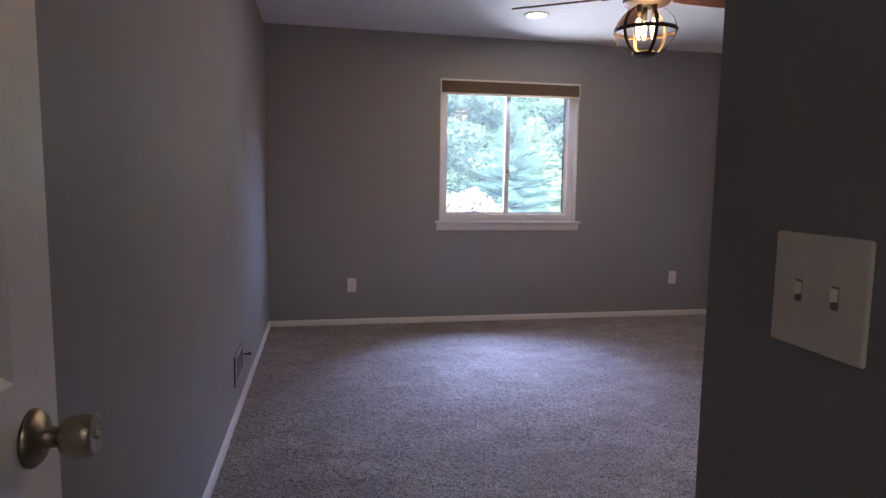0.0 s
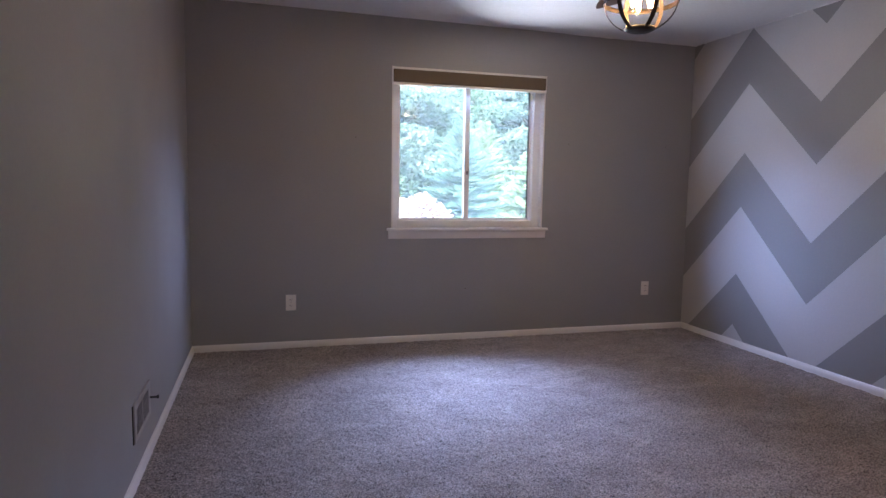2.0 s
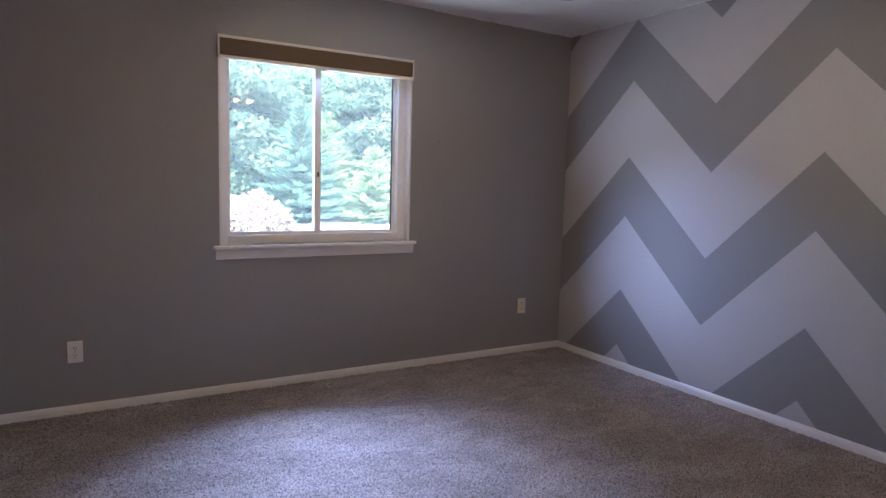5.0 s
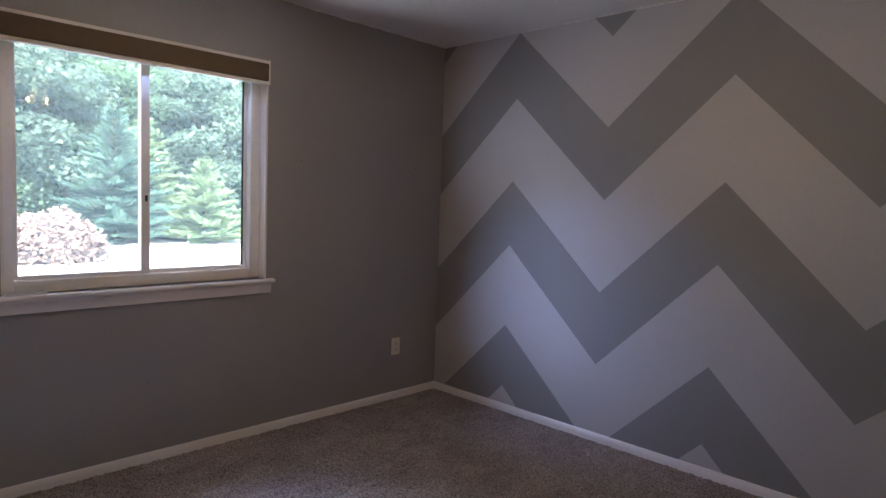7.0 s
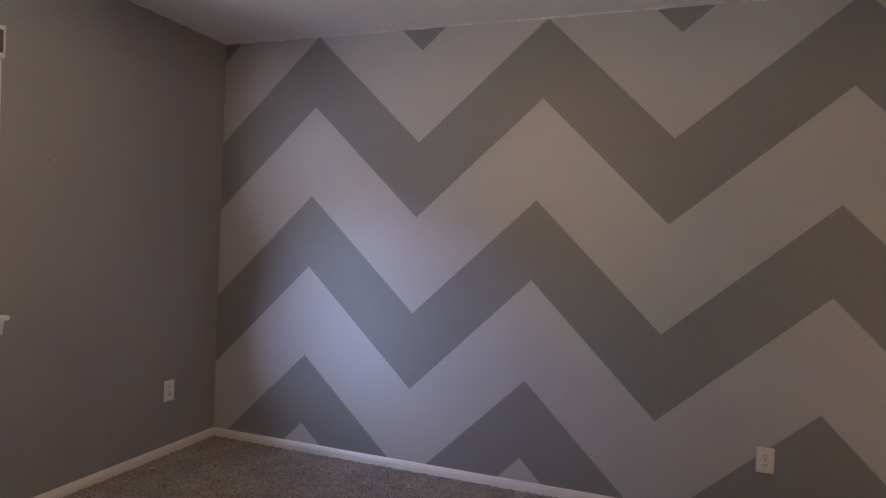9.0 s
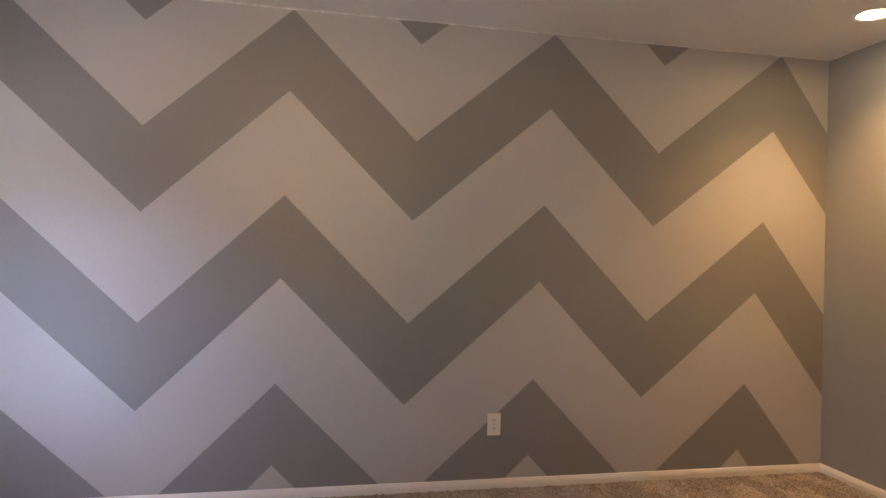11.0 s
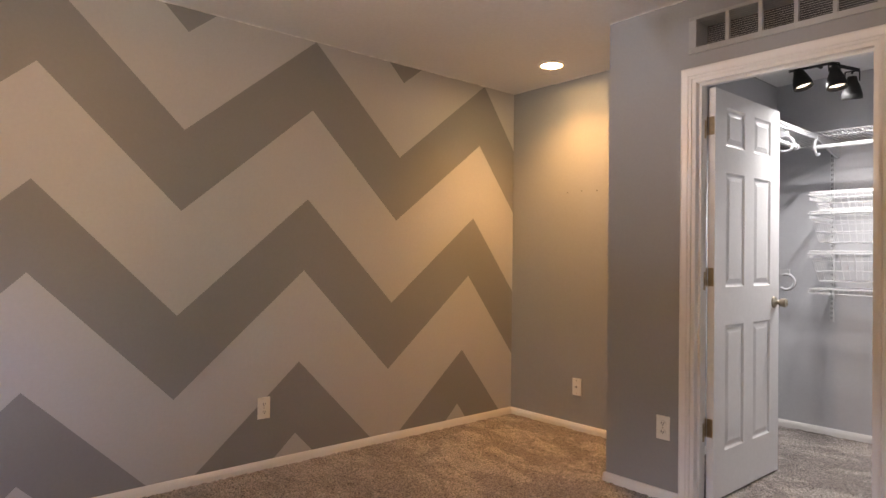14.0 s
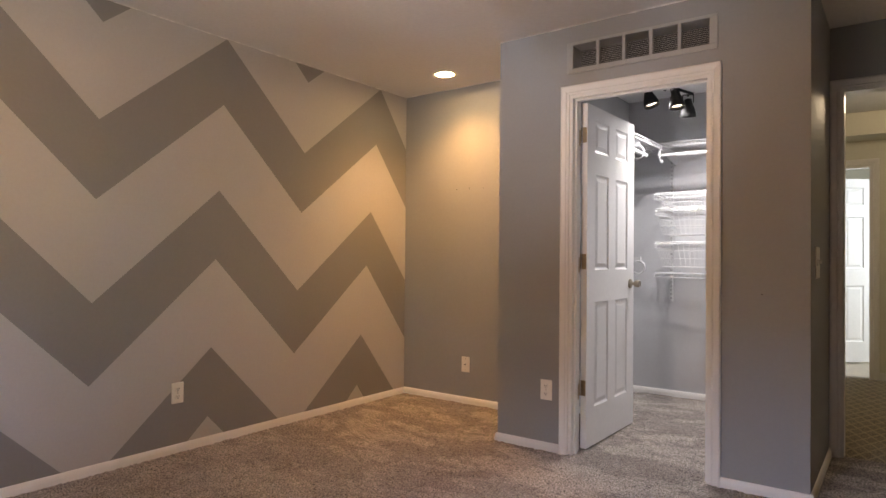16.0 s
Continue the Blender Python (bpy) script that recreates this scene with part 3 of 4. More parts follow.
def broad_tree(x, y, z, height, width, mat, seed, count, leaf=0.13, label="tall leafy tree in summer green"):
    rng = np.random.default_rng(seed)
    t = thing("tree", label, "tree", pose(x, y, z), "trees behind the drive")
    bm = bmesh.new()
    rod(bm, (0, 0, -0.1), (0.1, 0, height * 0.45), 0.16, 0.10, 10)
    rod(bm, (0.1, 0, height * 0.44), (0.0, 0.1, height * 0.85), 0.10, 0.03, 8)
    hubs = []
    for i in range(14):
        a = rng.random() * 6.28
        h0 = height * (0.15 + 0.6 * i / 14)
        r = width * (0.35 + 0.55 * rng.random()) * (1.1 - 0.6 * abs(i / 14 - 0.35))
        p = np.array((math.cos(a) * r, math.sin(a) * r, h0 + 0.25 * r + 0.3))
        rod(bm, (0.08, 0, h0), p, 0.045, 0.012, 6)
        hubs.append(p)
    part("trunk", bm, M_BARK, t)
    cs = []
    n_clump = 90
    for i in range(n_clump):
        f = rng.random()
        a = rng.random() * 6.28
        rr = width * math.sqrt(rng.random()) * (0.55 + 0.5 * math.sin(math.pi * min(1, 0.12 + f * 0.95)))
        c = np.array((math.cos(a) * rr, math.sin(a) * rr, height * (0.06 + 0.94 * f)))
        k = count // n_clump
        v = rng.normal(size=(k, 3))
        v /= np.linalg.norm(v, axis=1)[:, None]
        v *= (0.35 + 0.4 * rng.random()) * (0.55 + 0.45 * rng.random((k, 1))) * np.array((1.25, 1.25, 0.55))
        cs.append(c + v)
    sheet_of("crown", leaves(rng, np.concatenate(cs), leaf), mat, t)


def spruce(x, y, z, height, width, mat, seed, label):
    """A trunk, whorls of rising and drooping branches, flat sprays of needles along them."""
    rng = np.random.default_rng(seed)
    t = thing("spruce_tree", label, "tree", pose(x, y, z), "spruces in front of the trees")
    bm = bmesh.new()
    rod(bm, (0, 0, -0.1), (0, 0, height * 0.97), 0.03 * height ** 0.7, 0.006, 8)
    quads = []
    levels = int(11 + height * 5)
    for i in range(levels):
        f = i / levels
        n = int(9 - 4 * f)
        for k in range(n):
            a = 6.28 * (k + rng.random() * 0.8) / n + i
            L = width * (1 - f) ** 0.85 * (0.65 + 0.5 * rng.random()) + 0.06
            rise = 0.15 + 0.75 * f + 0.15 * rng.normal()
            base = np.array((0, 0, height * (0.03 + 0.94 * f)))
            d = np.array((math.cos(a), math.sin(a), rise * 0.6))
            side = np.array((-math.sin(a), math.cos(a), 0.0))
            rod(bm, base, base + d * L, 0.008 * height ** 0.5, 0.003, 4, caps=False)
            m = max(5, int(L / 0.045))
            for j in range(m):
                u = (j + 0.6) / m
                p = base + d * L * u + np.array((0, 0, -0.10 * L * u * (1 - u)))
                ln = (0.26 * L * (1 - u) + 0.075) * (0.8 + 0.5 * rng.random())
                for s in (-1, 1, 0):
                    dd = side * s * 0.85 + d * 0.75 + np.array((0, 0, 0.10 * rng.normal() + (0.5 if s == 0 else 0.05)))
                    dd = dd / np.linalg.norm(dd)
                    for tw in (0, 1):
                        w = np.cross(dd, np.array((0.9 * rng.normal(), 0.9 * rng.normal(), 0.8)) if tw else side + 0.1)
                        w = w / (np.linalg.norm(w) + 1e-9) * (0.013 + 0.012 * rng.random())
                        quads.append((p - w * 0.6, p + dd * ln * 0.6 - w, p + dd * ln, p + dd * ln * 0.6 + w))
    # leader
    for tw in range(4):
        w = np.array((math.cos(tw), math.sin(tw), 0)) * 0.015
        quads.append((np.array((0, 0, height * 0.9)) - w, np.array((0, 0, height * 0.9)) + w, np.array((0, 0, height * 1.02)) + w * 0.3, np.array((0, 0, height * 1.02)) - w * 0.3))
    part("trunk", bm, M_BARK, t)
    sheet_of("needles", np.array(quads), mat, t)


spruce(2.85, 10.0, 0.32, 1.82, 0.85, M_SPRUCE2, 3, "small young spruce with light green sunlit tips")
spruce(1.2, 10.4, 0.32, 2.75, 1.25, M_SPRUCE, 4, "blue-green spruce tree with spreading branches")
spruce(2.1, 11.2, 0.34, 2.7, 1.0, M_SPRUCE2, 5, "pale green spruce tree in sunlight")
for i, (x, y, hgt, wid, mat) in enumerate([(-3.6, 13.0, 6.2, 2.0, M_LEAF), (-0.6, 12.8, 6.8, 2.1, M_LEAF2), (1.8, 14.0, 6.0, 2.2, M_LEAF), (4.6, 13.2, 6.0, 2.2, M_LEAF2), (7.6, 14.0, 7.0, 2.4, M_LEAF),
                                     (-2.2, 16.5, 8.5, 2.6, M_LEAF2), (3.2, 17.0, 7.5, 2.6, M_LEAF), (10.8, 14.5, 7.5, 2.6, M_LEAF2), (0.6, 18.5, 8.6, 2.8, M_LEAF), (6.4, 18.0, 8.6, 2.8, M_LEAF2), (13.0, 18.5, 9.0, 3.0, M_LEAF)]):
    broad_tree(x, y, 0.38 + 0.02 * i, hgt * (0.66 if i < 5 else 0.85), wid * 1.1, mat, 20 + i, 52000, 0.11)
for x, y, hgt, wid, mat, seed in ((-1.9, 11.6, 1.7, 1.3, M_LEAF2, 51), (-0.2, 11.9, 1.6, 1.2, M_LEAF, 52), (3.9, 11.9, 1.3, 1.1, M_LEAF2, 53), (0.75, 12.2, 2.3, 1.2, M_LEAF, 54), (2.7, 12.7, 2.2, 1.2, M_LEAF2, 55)):
    broad_tree(x, y, 0.36, hgt, wid, mat, seed, 14000, 0.09, "low leafy bush at the foot of the trees")
sh = thing("shrub", "low shrub with pale pinkish leaves beside the drive", "shrub", pose(-0.5, 8.0, 0.24))
rng = np.random.default_rng(9)
v = rng.normal(size=(9000, 3))
v /= np.linalg.norm(v, axis=1)[:, None]
c = v * (0.75 + 0.25 * rng.random((9000, 1))) * np.array((0.80, 0.6, 0.66)) + (0, 0, 0.12)
c[:, 2] += 0.1 * np.sin(c[:, 0] * 9) * np.cos(c[:, 1] * 8)
sheet_of("foliage", leaves(rng, c[c[:, 2] > -0.05], 0.085), M_PINK, sh)
bm = bmesh.new()
for i in range(9):
    a = i * 0.7
    rod(bm, (0.03 * math.cos(a), 0.03 * math.sin(a), -0.1), (0.3 * math.cos(a), 0.3 * math.sin(a), 0.4), 0.012, 0.005, 5)
part("stems", bm, M_BARK, sh)

# ---- electrical plates ----
# brown colour painted in for the shade inside the toggle slots
M_SLOT_SHADE = material("toggle_slot_shade", (0.22, 0.19, 0.16), 0.6)
def outlet(m, label):
    """A duplex outlet; its plate lies in x-z and faces -y."""
    t = thing("outlet", label, "wall outlet", m, "outlets of the bedroom")
    bm = bmesh.new()
    box(bm, (-0.036, -0.006, -0.058), (0.036, 0.0, 0.058), 0.0025)
    part("cover_plate", bm, M_PLATE, t)
    for z in (-0.021, 0.021):
        bm = bmesh.new()
        lathe(bm, [(0.0175, 0.0), (0.0175, 0.0025), (0.016, 0.0032)], 20, pose(0, -0.0055, z, 90) @ Matrix.Diagonal((0.95, 0.8, 1, 1)))
        r = part("receptacle", bm, M_PLATE, t)
        for a, b in (((-0.0075, -0.0105, z - 0.002), (-0.005, -0.0085, z + 0.007)), ((0.0045, -0.0105, z - 0.001), (0.007, -0.0085, z + 0.006)), ((-0.002, -0.0105, z - 0.0095), (0.002, -0.0085, z - 0.0055))):
            part("slot", boxes((a, b)), M_SLOT, r, "dark slot")
    bm = bmesh.new()
    lathe(bm, [(0.0035, 0.0), (0.003, 0.0015)], 10, pose(0, -0.006, 0, 90))
    part("screw", bm, M_NICKEL, t)
    return t


W_IN = "white duplex power outlet low on the "
outlet(pose(-3.321, 0, 0.376), W_IN + "grey window wall")
outlet(pose(-0.380, 0, 0.398), W_IN + "grey window wall")
outlet(pose(0, -3.045, 0.373, 0, 0, -90), W_IN + "zigzag wall")
outlet(pose(-1.619, YC, 0.388, 0, 0, 180), W_IN + "wall beside the closet")
t = thing("phone_jack", "ivory phone jack plate low on the alcove wall", "wall plate", pose(-0.604, YE, 0.334, 0, 0, 180))
bm = bmesh.new()
box(bm, (-0.036, -0.006, -0.058), (0.036, 0.0, 0.058), 0.0025)
part("cover_plate", bm, M_PLATE, t)
part("jack", boxes(((-0.009, -0.009, -0.009), (0.009, -0.005, 0.009)), bevel=0.001), M_PLATE, t)
part("socket_opening", boxes(((-0.006, -0.0097, -0.005), (0.006, -0.0085, 0.005))), M_SLOT, t, "dark jack opening")
for z in (-0.042, 0.042):
    bm = bmesh.new()
    lathe(bm, [(0.0035, 0.0), (0.003, 0.0015)], 10, pose(0, -0.006, z, 90))
    part("screw", bm, M_NICKEL, t)

t = thing("light_switch", "ivory double toggle light switch on the entry wall", "light switch", pose(XB0, -4.587, 1.132, 0, 0, -90))
bm = bmesh.new()
box(bm, (-0.077, -0.007, -0.075), (0.077, 0.0, 0.075), 0.003)
part("cover_plate", bm, M_PLATE, t)
for x in (-0.03, 0.03):
    g = part("toggle", boxes(((x - 0.0052, -0.019, -0.004), (x + 0.0052, -0.006, 0.012)), bevel=0.0015), M_PLATE, t)
    part("toggle_slot", boxes(((x - 0.0060, -0.0074, -0.0145), (x + 0.0060, -0.0068, 0.0145))), M_SLOT_SHADE, t, "shadowed toggle slot")
    for z in (-0.04, 0.04):
        bm = bmesh.new()
        lathe(bm, [(0.0035, 0.0), (0.003, 0.0015)], 10, pose(x, -0.007, z, 90))
        part("screw", bm, M_PLATE, t)

# ---- wall register, low on the left wall ----
t = thing("wall_register", "grey-painted steel air register with a lever, low on the wall", "air vent", pose(XL, -1.870, 0.288, 0, 0, 90))
M_REG = material("register_paint", (0.34, 0.335, 0.35), 0.4, big=0.05)
bm = bmesh.new()
for a, b in (((-0.175, -0.009, -0.078), (0.175, 0, -0.056)), ((-0.175, -0.009, 0.05), (0.175, 0, 0.078)), ((-0.175, -0.009, -0.056), (-0.135, 0, 0.05)), ((0.125, -0.009, -0.056), (0.175, 0, 0.05)), ((-0.012, -0.008, -0.056), (0.003, 0, 0.05))):
    box(bm, a, b, 0.002)
part("frame", bm, M_REG, t)
part("duct_opening", boxes(((-0.135, -0.002, -0.056), (0.125, -0.0005, 0.05))), M_DARKGAP, t, "dark duct opening")
for i in range(22):
    x = -0.128 + i * 0.0118
    if abs(x + 0.005) > 0.012:
        part("vane", boxes(((x, -0.007, -0.056), (x + 0.0025, -0.002, 0.05))), M_REG, t)
part("lever", boxes(((0.150, -0.04, 0.0), (0.156, -0.008, 0.008)), ((0.146, -0.046, -0.002), (0.160, -0.038, 0.012)), bevel=0.001), M_DARKGAP, t, "dark metal damper lever")
# dark strip painted for the shade where the plate stands off the wall
part("edge_gap", boxes(((-0.180, -0.004, -0.078), (-0.1752, 0, 0.076))), M_SLOT, t)

# ---- return air grille over the closet door ----
t = thing("return_grille", "grey-painted return air grille above the closet door", "air vent", pose(-2.137, YC, 2.272, 0, 0, 180))
M_GRILLE = material("grille_paint", (0.36, 0.355, 0.35), 0.45, big=0.05)
bm = bmesh.new()
for a, b in (((-0.40, -0.010, -0.092), (0.40, 0, -0.064)), ((-0.40, -0.010, 0.066), (0.40, 0, 0.082)), ((-0.40, -0.010, -0.064), (-0.362, 0, 0.066)), ((0.362, -0.010, -0.064), (0.40, 0, 0.066))):
    box(bm, a, b, 0.002)
part("frame", bm, M_GRILLE, t)
for i in range(1, 5):
    x = -0.362 + i * 0.1448
    part("divider", boxes(((x - 0.008, -0.009, -0.064), (x + 0.008, 0.01, 0.066)), bevel=0.001), M_GRILLE, t)
# added plate: its near-black colour is the shade seen between the slats
part("duct_box", boxes(((-0.37, T + 0.001, -0.075), (0.37, T + 0.012, 0.08))), M_SLOT, t, "near-black plate added for the shade behind the slats")
slat = boxes(((-0.362, -0.001, -0.0008), (0.362, 0.010, 0.0008)))
bmesh.ops.rotate(slat, cent=(0, 0, 0), matrix=Matrix.Rotation(radians(20), 3, "X"), verts=slat.verts)
first = part("slat", slat, M_GRILLE, t)
first.location = (0, -0.004, -0.057)
for i in range(1, 13):
    s = new("slat", first.data)
    s.parent, s.location = t, (0, -0.004, -0.057 + i * 0.0098)
for x in (-0.385, 0.385):
    for z in (-0.078, 0.074):
        bm = bmesh.new()
        lathe(bm, [(0.005, 0.0), (0.004, 0.002)], 10, pose(x, -0.01, z, 90))
        part("screw", bm, M_GRILLE, t)


# ---- doors ----
def panel_door(name, m, label, width=0.745, height=2.0, both=True, z0=0.035, knob_side=1, hinges=True, kind="structure", knobs=(1,), knob_z=0.925):
    """Six-panel door. Local x runs from the hinge, the leaf is 35 mm thick along y, both faces are moulded."""
    d = thing(name, label, "door", m, kind=kind)
    h0, h1 = z0, z0 + height
    cols = [(0.115, 0.318), (0.427, 0.630)] if width < 0.75 else [(0.112, 0.330), (0.440, 0.662)]
    rows = [(0.222, 0.832), (1.02, 1.585), (1.715, 1.905)]
    th = 0.035
    bm = bmesh.new()
    xs = [0.0, cols[0][0], cols[0][1], cols[1][0], cols[1][1], width]
    for a, b in ((xs[0], xs[1]), (xs[2], xs[3]), (xs[4], xs[5])):
        box(bm, (a, 0, h0), (b, th, h1), 0.0)
    zs = [h0] + [h0 + v for r in rows for v in r] + [h1]
    for c in cols:
        for a, b in zip(zs[0::2], zs[1::2]):
            box(bm, (c[0], 0, a), (c[1], th, b))
    bmesh.ops.remove_doubles(bm, verts=bm.verts, dist=1e-5)
    part("leaf", bm, M_DOOR, d)
    for c in cols:
        for r in rows:
            bm = bmesh.new()
            x0, x1, a, b = c[0], c[1], h0 + r[0], h0 + r[1]
            for y, s in ((0.0, 1), (th, -1)):
                rings = []
                for inset, dep in ((0.0, 0.0), (0.010, 0.0075), (0.018, 0.0085), (0.040, 0.0025), (0.042, 0.0025)):
                    rings.append([bm.verts.new((x, y + s * dep, z)) for x, z in ((x0 + inset, a + inset), (x1 - inset, a + inset), (x1 - inset, b - inset), (x0 + inset, b - inset))])
                for p, q in zip(rings, rings[1:]):
                    for i in range(4):
                        bm.faces.new((p[i], p[(i + 1) % 4], q[(i + 1) % 4], q[i]))
                bm.faces.new(rings[-1])
            bmesh.ops.recalc_face_normals(bm, faces=bm.faces)
            part("door_panel", bm, M_DOOR, d)
    for s in knobs:
        bm = bmesh.new()
        y = 0.0 if s < 0 else th
        mm = pose(width - 0.066, y, h0 + knob_z, -90 if s > 0 else 90)
        lathe(bm, [(0.032, 0.0), (0.032, 0.004), (0.027, 0.010), (0.012, 0.013), (0.011, 0.030), (0.019, 0.033), (0.0225, 0.040), (0.0238, 0.056), (0.0225, 0.064), (0.0195, 0.0665), (0.018, 0.0655), (0.0, 0.0650)], 32, mm)
        k = part("knob", bm, M_NICKEL, d, "satin metal door knob")
        bm = bmesh.new()
        lathe(bm, [(0.005, 0.064), (0.004, 0.068), (0.0, 0.0685)], 12, mm)
        part("knob_button", bm, M_NICKEL, k)
    part("latch_plate", boxes(((width - 0.001, 0.006, h0 + 0.90), (width + 0.0012, 0.029, h0 + 0.955))), M_NICKEL, d)
    if hinges:
        for z in (0.345, 1.07, 1.80):
            bm = bmesh.new()
            hy = th + 0.006 if knob_side > 0 else -0.006
            rod(bm, (-0.004, hy, h0 + z - 0.045), (-0.004, hy, h0 + z + 0.045), 0.0065, seg=10)
            box(bm, (-0.0022, 0.004, h0 + z - 0.044), (-0.0005, th - 0.003, h0 + z + 0.044), 0.0)
            part("hinge", bm, M_BRASS, d, "aged metal butt hinge")
    return d


panel_door("door_1", pose(-1.808, -4.472, 0, 0, 0, -90.8), "white six-panel closet door standing open into the closet", height=1.983, z0=0.054, knob_side=1, knobs=(-1, 1))
panel_door("door_2", pose(-3.912, -5.235, 0, 0, 0, 89.1) @ pose(0, -0.035, 0), "white six-panel bedroom door standing open along the wall", width=0.757, knobs=(-1,), knob_side=1, knob_z=0.950)
panel_door("door_3", pose(-2.99, -9.45, 0, 0, 0, 40), "white six-panel door in the far room, ajar", width=0.76, knobs=(), hinges=False)
for z in (0.38, 1.105, 1.835):
    structure("hinge_leaf_trim", boxes(((DX1 - 0.0197, YC - T + 0.006, z - 0.044), (DX1 - 0.0178, YC - T + 0.04, z + 0.044))), M_BRASS, "aged metal hinge leaf on the closet jamb", "hinge")
structure("strike_trim", boxes(((EX1 - 0.0197, YD - 0.055, 0.93), (EX1 - 0.0178, YD - 0.022, 0.99))), M_BRASS, "brass strike plate on the bedroom door jamb", "strike plate")

# ---- ceiling fan with caged lamp ----
M_CAGE = M_BRONZE
M_BULB = material("glowing_filament_bulb", (1.0, 0.8, 0.5), 0.3, emit=((1.0, 0.66, 0.30), 1.8))
FX, FY = -1.902, -2.15
fan = thing("ceiling_fan", "dark bronze ceiling fan with walnut blades and a lit globe cage", "ceiling fan", pose(FX, FY, -0.012))
bm = bmesh.new()
lathe(bm, [(0.0, H + 0.025), (0.075, H + 0.025), (0.07, H - 0.03), (0.03, H - 0.055), (0.016, H - 0.06), (0.016, 2.36), (0.06, 2.355), (0.115, 2.335), (0.125, 2.30), (0.12, 2.262), (0.085, 2.238), (0.0, 2.236)], 36)
part("motor_housing", bm, M_CAGE, fan)
bm = bmesh.new()
lathe(bm, [(0.0, 2.237), (0.09, 2.236), (0.118, 2.226), (0.122, 2.210), (0.112, 2.196), (0.05, 2.190), (0.0, 2.189)], 36)
part("light_kit_plate", bm, M_CAGE, fan)
RC, ZC = 0.155, 2.062


def strap(a, w, r_out, top, bottom):
    """A meridian band of the cage, from the plate to the bottom cap."""
    bm = bmesh.new()
    rows = []
    for i in range(17):
        th = radians(35 + (180 - 35 - 24) * i / 16)
        rr, z = r_out * math.sin(th), ZC + 0.128 * math.cos(th) * 1.02
        c, s = math.cos(a), math.sin(a)
        row = []
        for o, dr in ((-w, 0), (w, 0), (w, -0.003), (-w, -0.003)):
            row.append(bm.verts.new((c * (rr + dr) - s * o, s * (rr + dr) + c * o, z)))
        rows.append(row)
    for p, q in zip(rows, rows[1:]):
        for i in range(4):
            bm.faces.new((p[i], p[(i + 1) % 4], q[(i + 1) % 4], q[i]))
    bmesh.ops.recalc_face_normals(bm, faces=bm.faces)
    return bm


for i in range(6):
    part("cage_strap", strap(radians(60 * i + 22), 0.010, RC, 0, 0), M_CAGE, fan)
bm = bmesh.new()
lathe(bm, [(RC + 0.001, ZC - 0.010), (RC + 0.004, ZC - 0.010), (RC + 0.004, ZC + 0.010), (RC + 0.001, ZC + 0.010), (RC + 0.001, ZC - 0.010)], 48, ends=False)
part("cage_band", bm, M_CAGE, fan)
for i in range(6):
    bm = bmesh.new()
    a = radians(60 * i + 22)
    lathe(bm, [(0.006, 0.0), (0.005, 0.005), (0.0, 0.006)], 8, pose(math.cos(a) * (RC + 0.004), math.sin(a) * (RC + 0.004), ZC, 0, 90, math.degrees(a)))
    part("rivet", bm, M_CAGE, fan)
bm = bmesh.new()
lathe(bm, [(0.0, 1.930), (0.012, 1.930), (0.05, 1.936), (0.066, 1.944), (0.066, 1.952), (0.0, 1.953)], 32)
part("bottom_cap", bm, M_CAGE, fan)
for i in range(3):
    a = radians(120 * i + 70)
    x, y = 0.045 * math.cos(a), 0.045 * math.sin(a)
    bm = bmesh.new()
    lathe(bm, [(0.013, 2.189), (0.013, 2.13), (0.0, 2.129)], 14, pose(x, y, 0))
    part("socket", bm, M_CAGE, fan)
    bm = bmesh.new()
    lathe(bm, [(0.012, 2.128), (0.019, 2.11), (0.021, 2.085), (0.017, 2.05), (0.008, 2.02), (0.0, 2.012)], 16, pose(x, y, 0))
    bulb = part("bulb", bm, M_BULBGLASS, fan, "clear glass candle bulb")
    bulb.visible_shadow = False
    bm = bmesh.new()
    lathe(bm, [(0.0, 2.124), (0.010, 2.118), (0.0125, 2.085), (0.009, 2.04), (0.0, 2.028)], 10, pose(x, y, 0))
    part("filament", bm, M_BULB, bulb, "glowing amber filament")
    lamp("fan_bulb_lamp", "POINT", pose(FX + x * 1.9, FY + y * 1.9, 2.02), FAN_W / 3, WARM, radius=0.02)
view_az = math.atan2(FY + 5.243, FX + 3.559)
for i in range(5):
    a = view_az - radians(90) + radians(172 + 72 * i)
    bm = bmesh.new()
    prof = [(0.17, 0.045), (0.24, 0.058), (0.45, 0.070), (0.64, 0.074), (0.700, 0.066), (0.720, 0.045)]
    top = [bm.verts.new((r, s * w, 0.004)) for s, seq in ((1, prof), (-1, prof[::-1])) for r, w in seq]
    f = bm.faces.new(top)
    ex = bmesh.ops.extrude_face_region(bm, geom=[f])
    bmesh.ops.translate(bm, vec=(0, 0, -0.008), verts=[g for g in ex["geom"] if isinstance(g, bmesh.types.BMVert)])
    bmesh.ops.recalc_face_normals(bm, faces=bm.faces)
    bl = part("blade", bm, M_BLADE, fan, "dark walnut fan blade")
    bl.matrix_local = pose(0, 0, 2.245, 0, 0, math.degrees(a)) @ pose(0, 0, 0, -14, 0, 0)
    bm = bmesh.new()
    box(bm, (0.10, -0.018, -0.008), (0.23, 0.018, -0.003), 0.001)
    arm = part("blade_iron", bm, M_CAGE, bl)

# ---- closet organiser ----
def wires(name, segs, r, parent, mat=None, label=""):
    bm = bmesh.new()
    for a, b in segs:
        rod(bm, a, b, r, seg=6)
    return part(name, bm, mat or M_WIRE, parent, label)


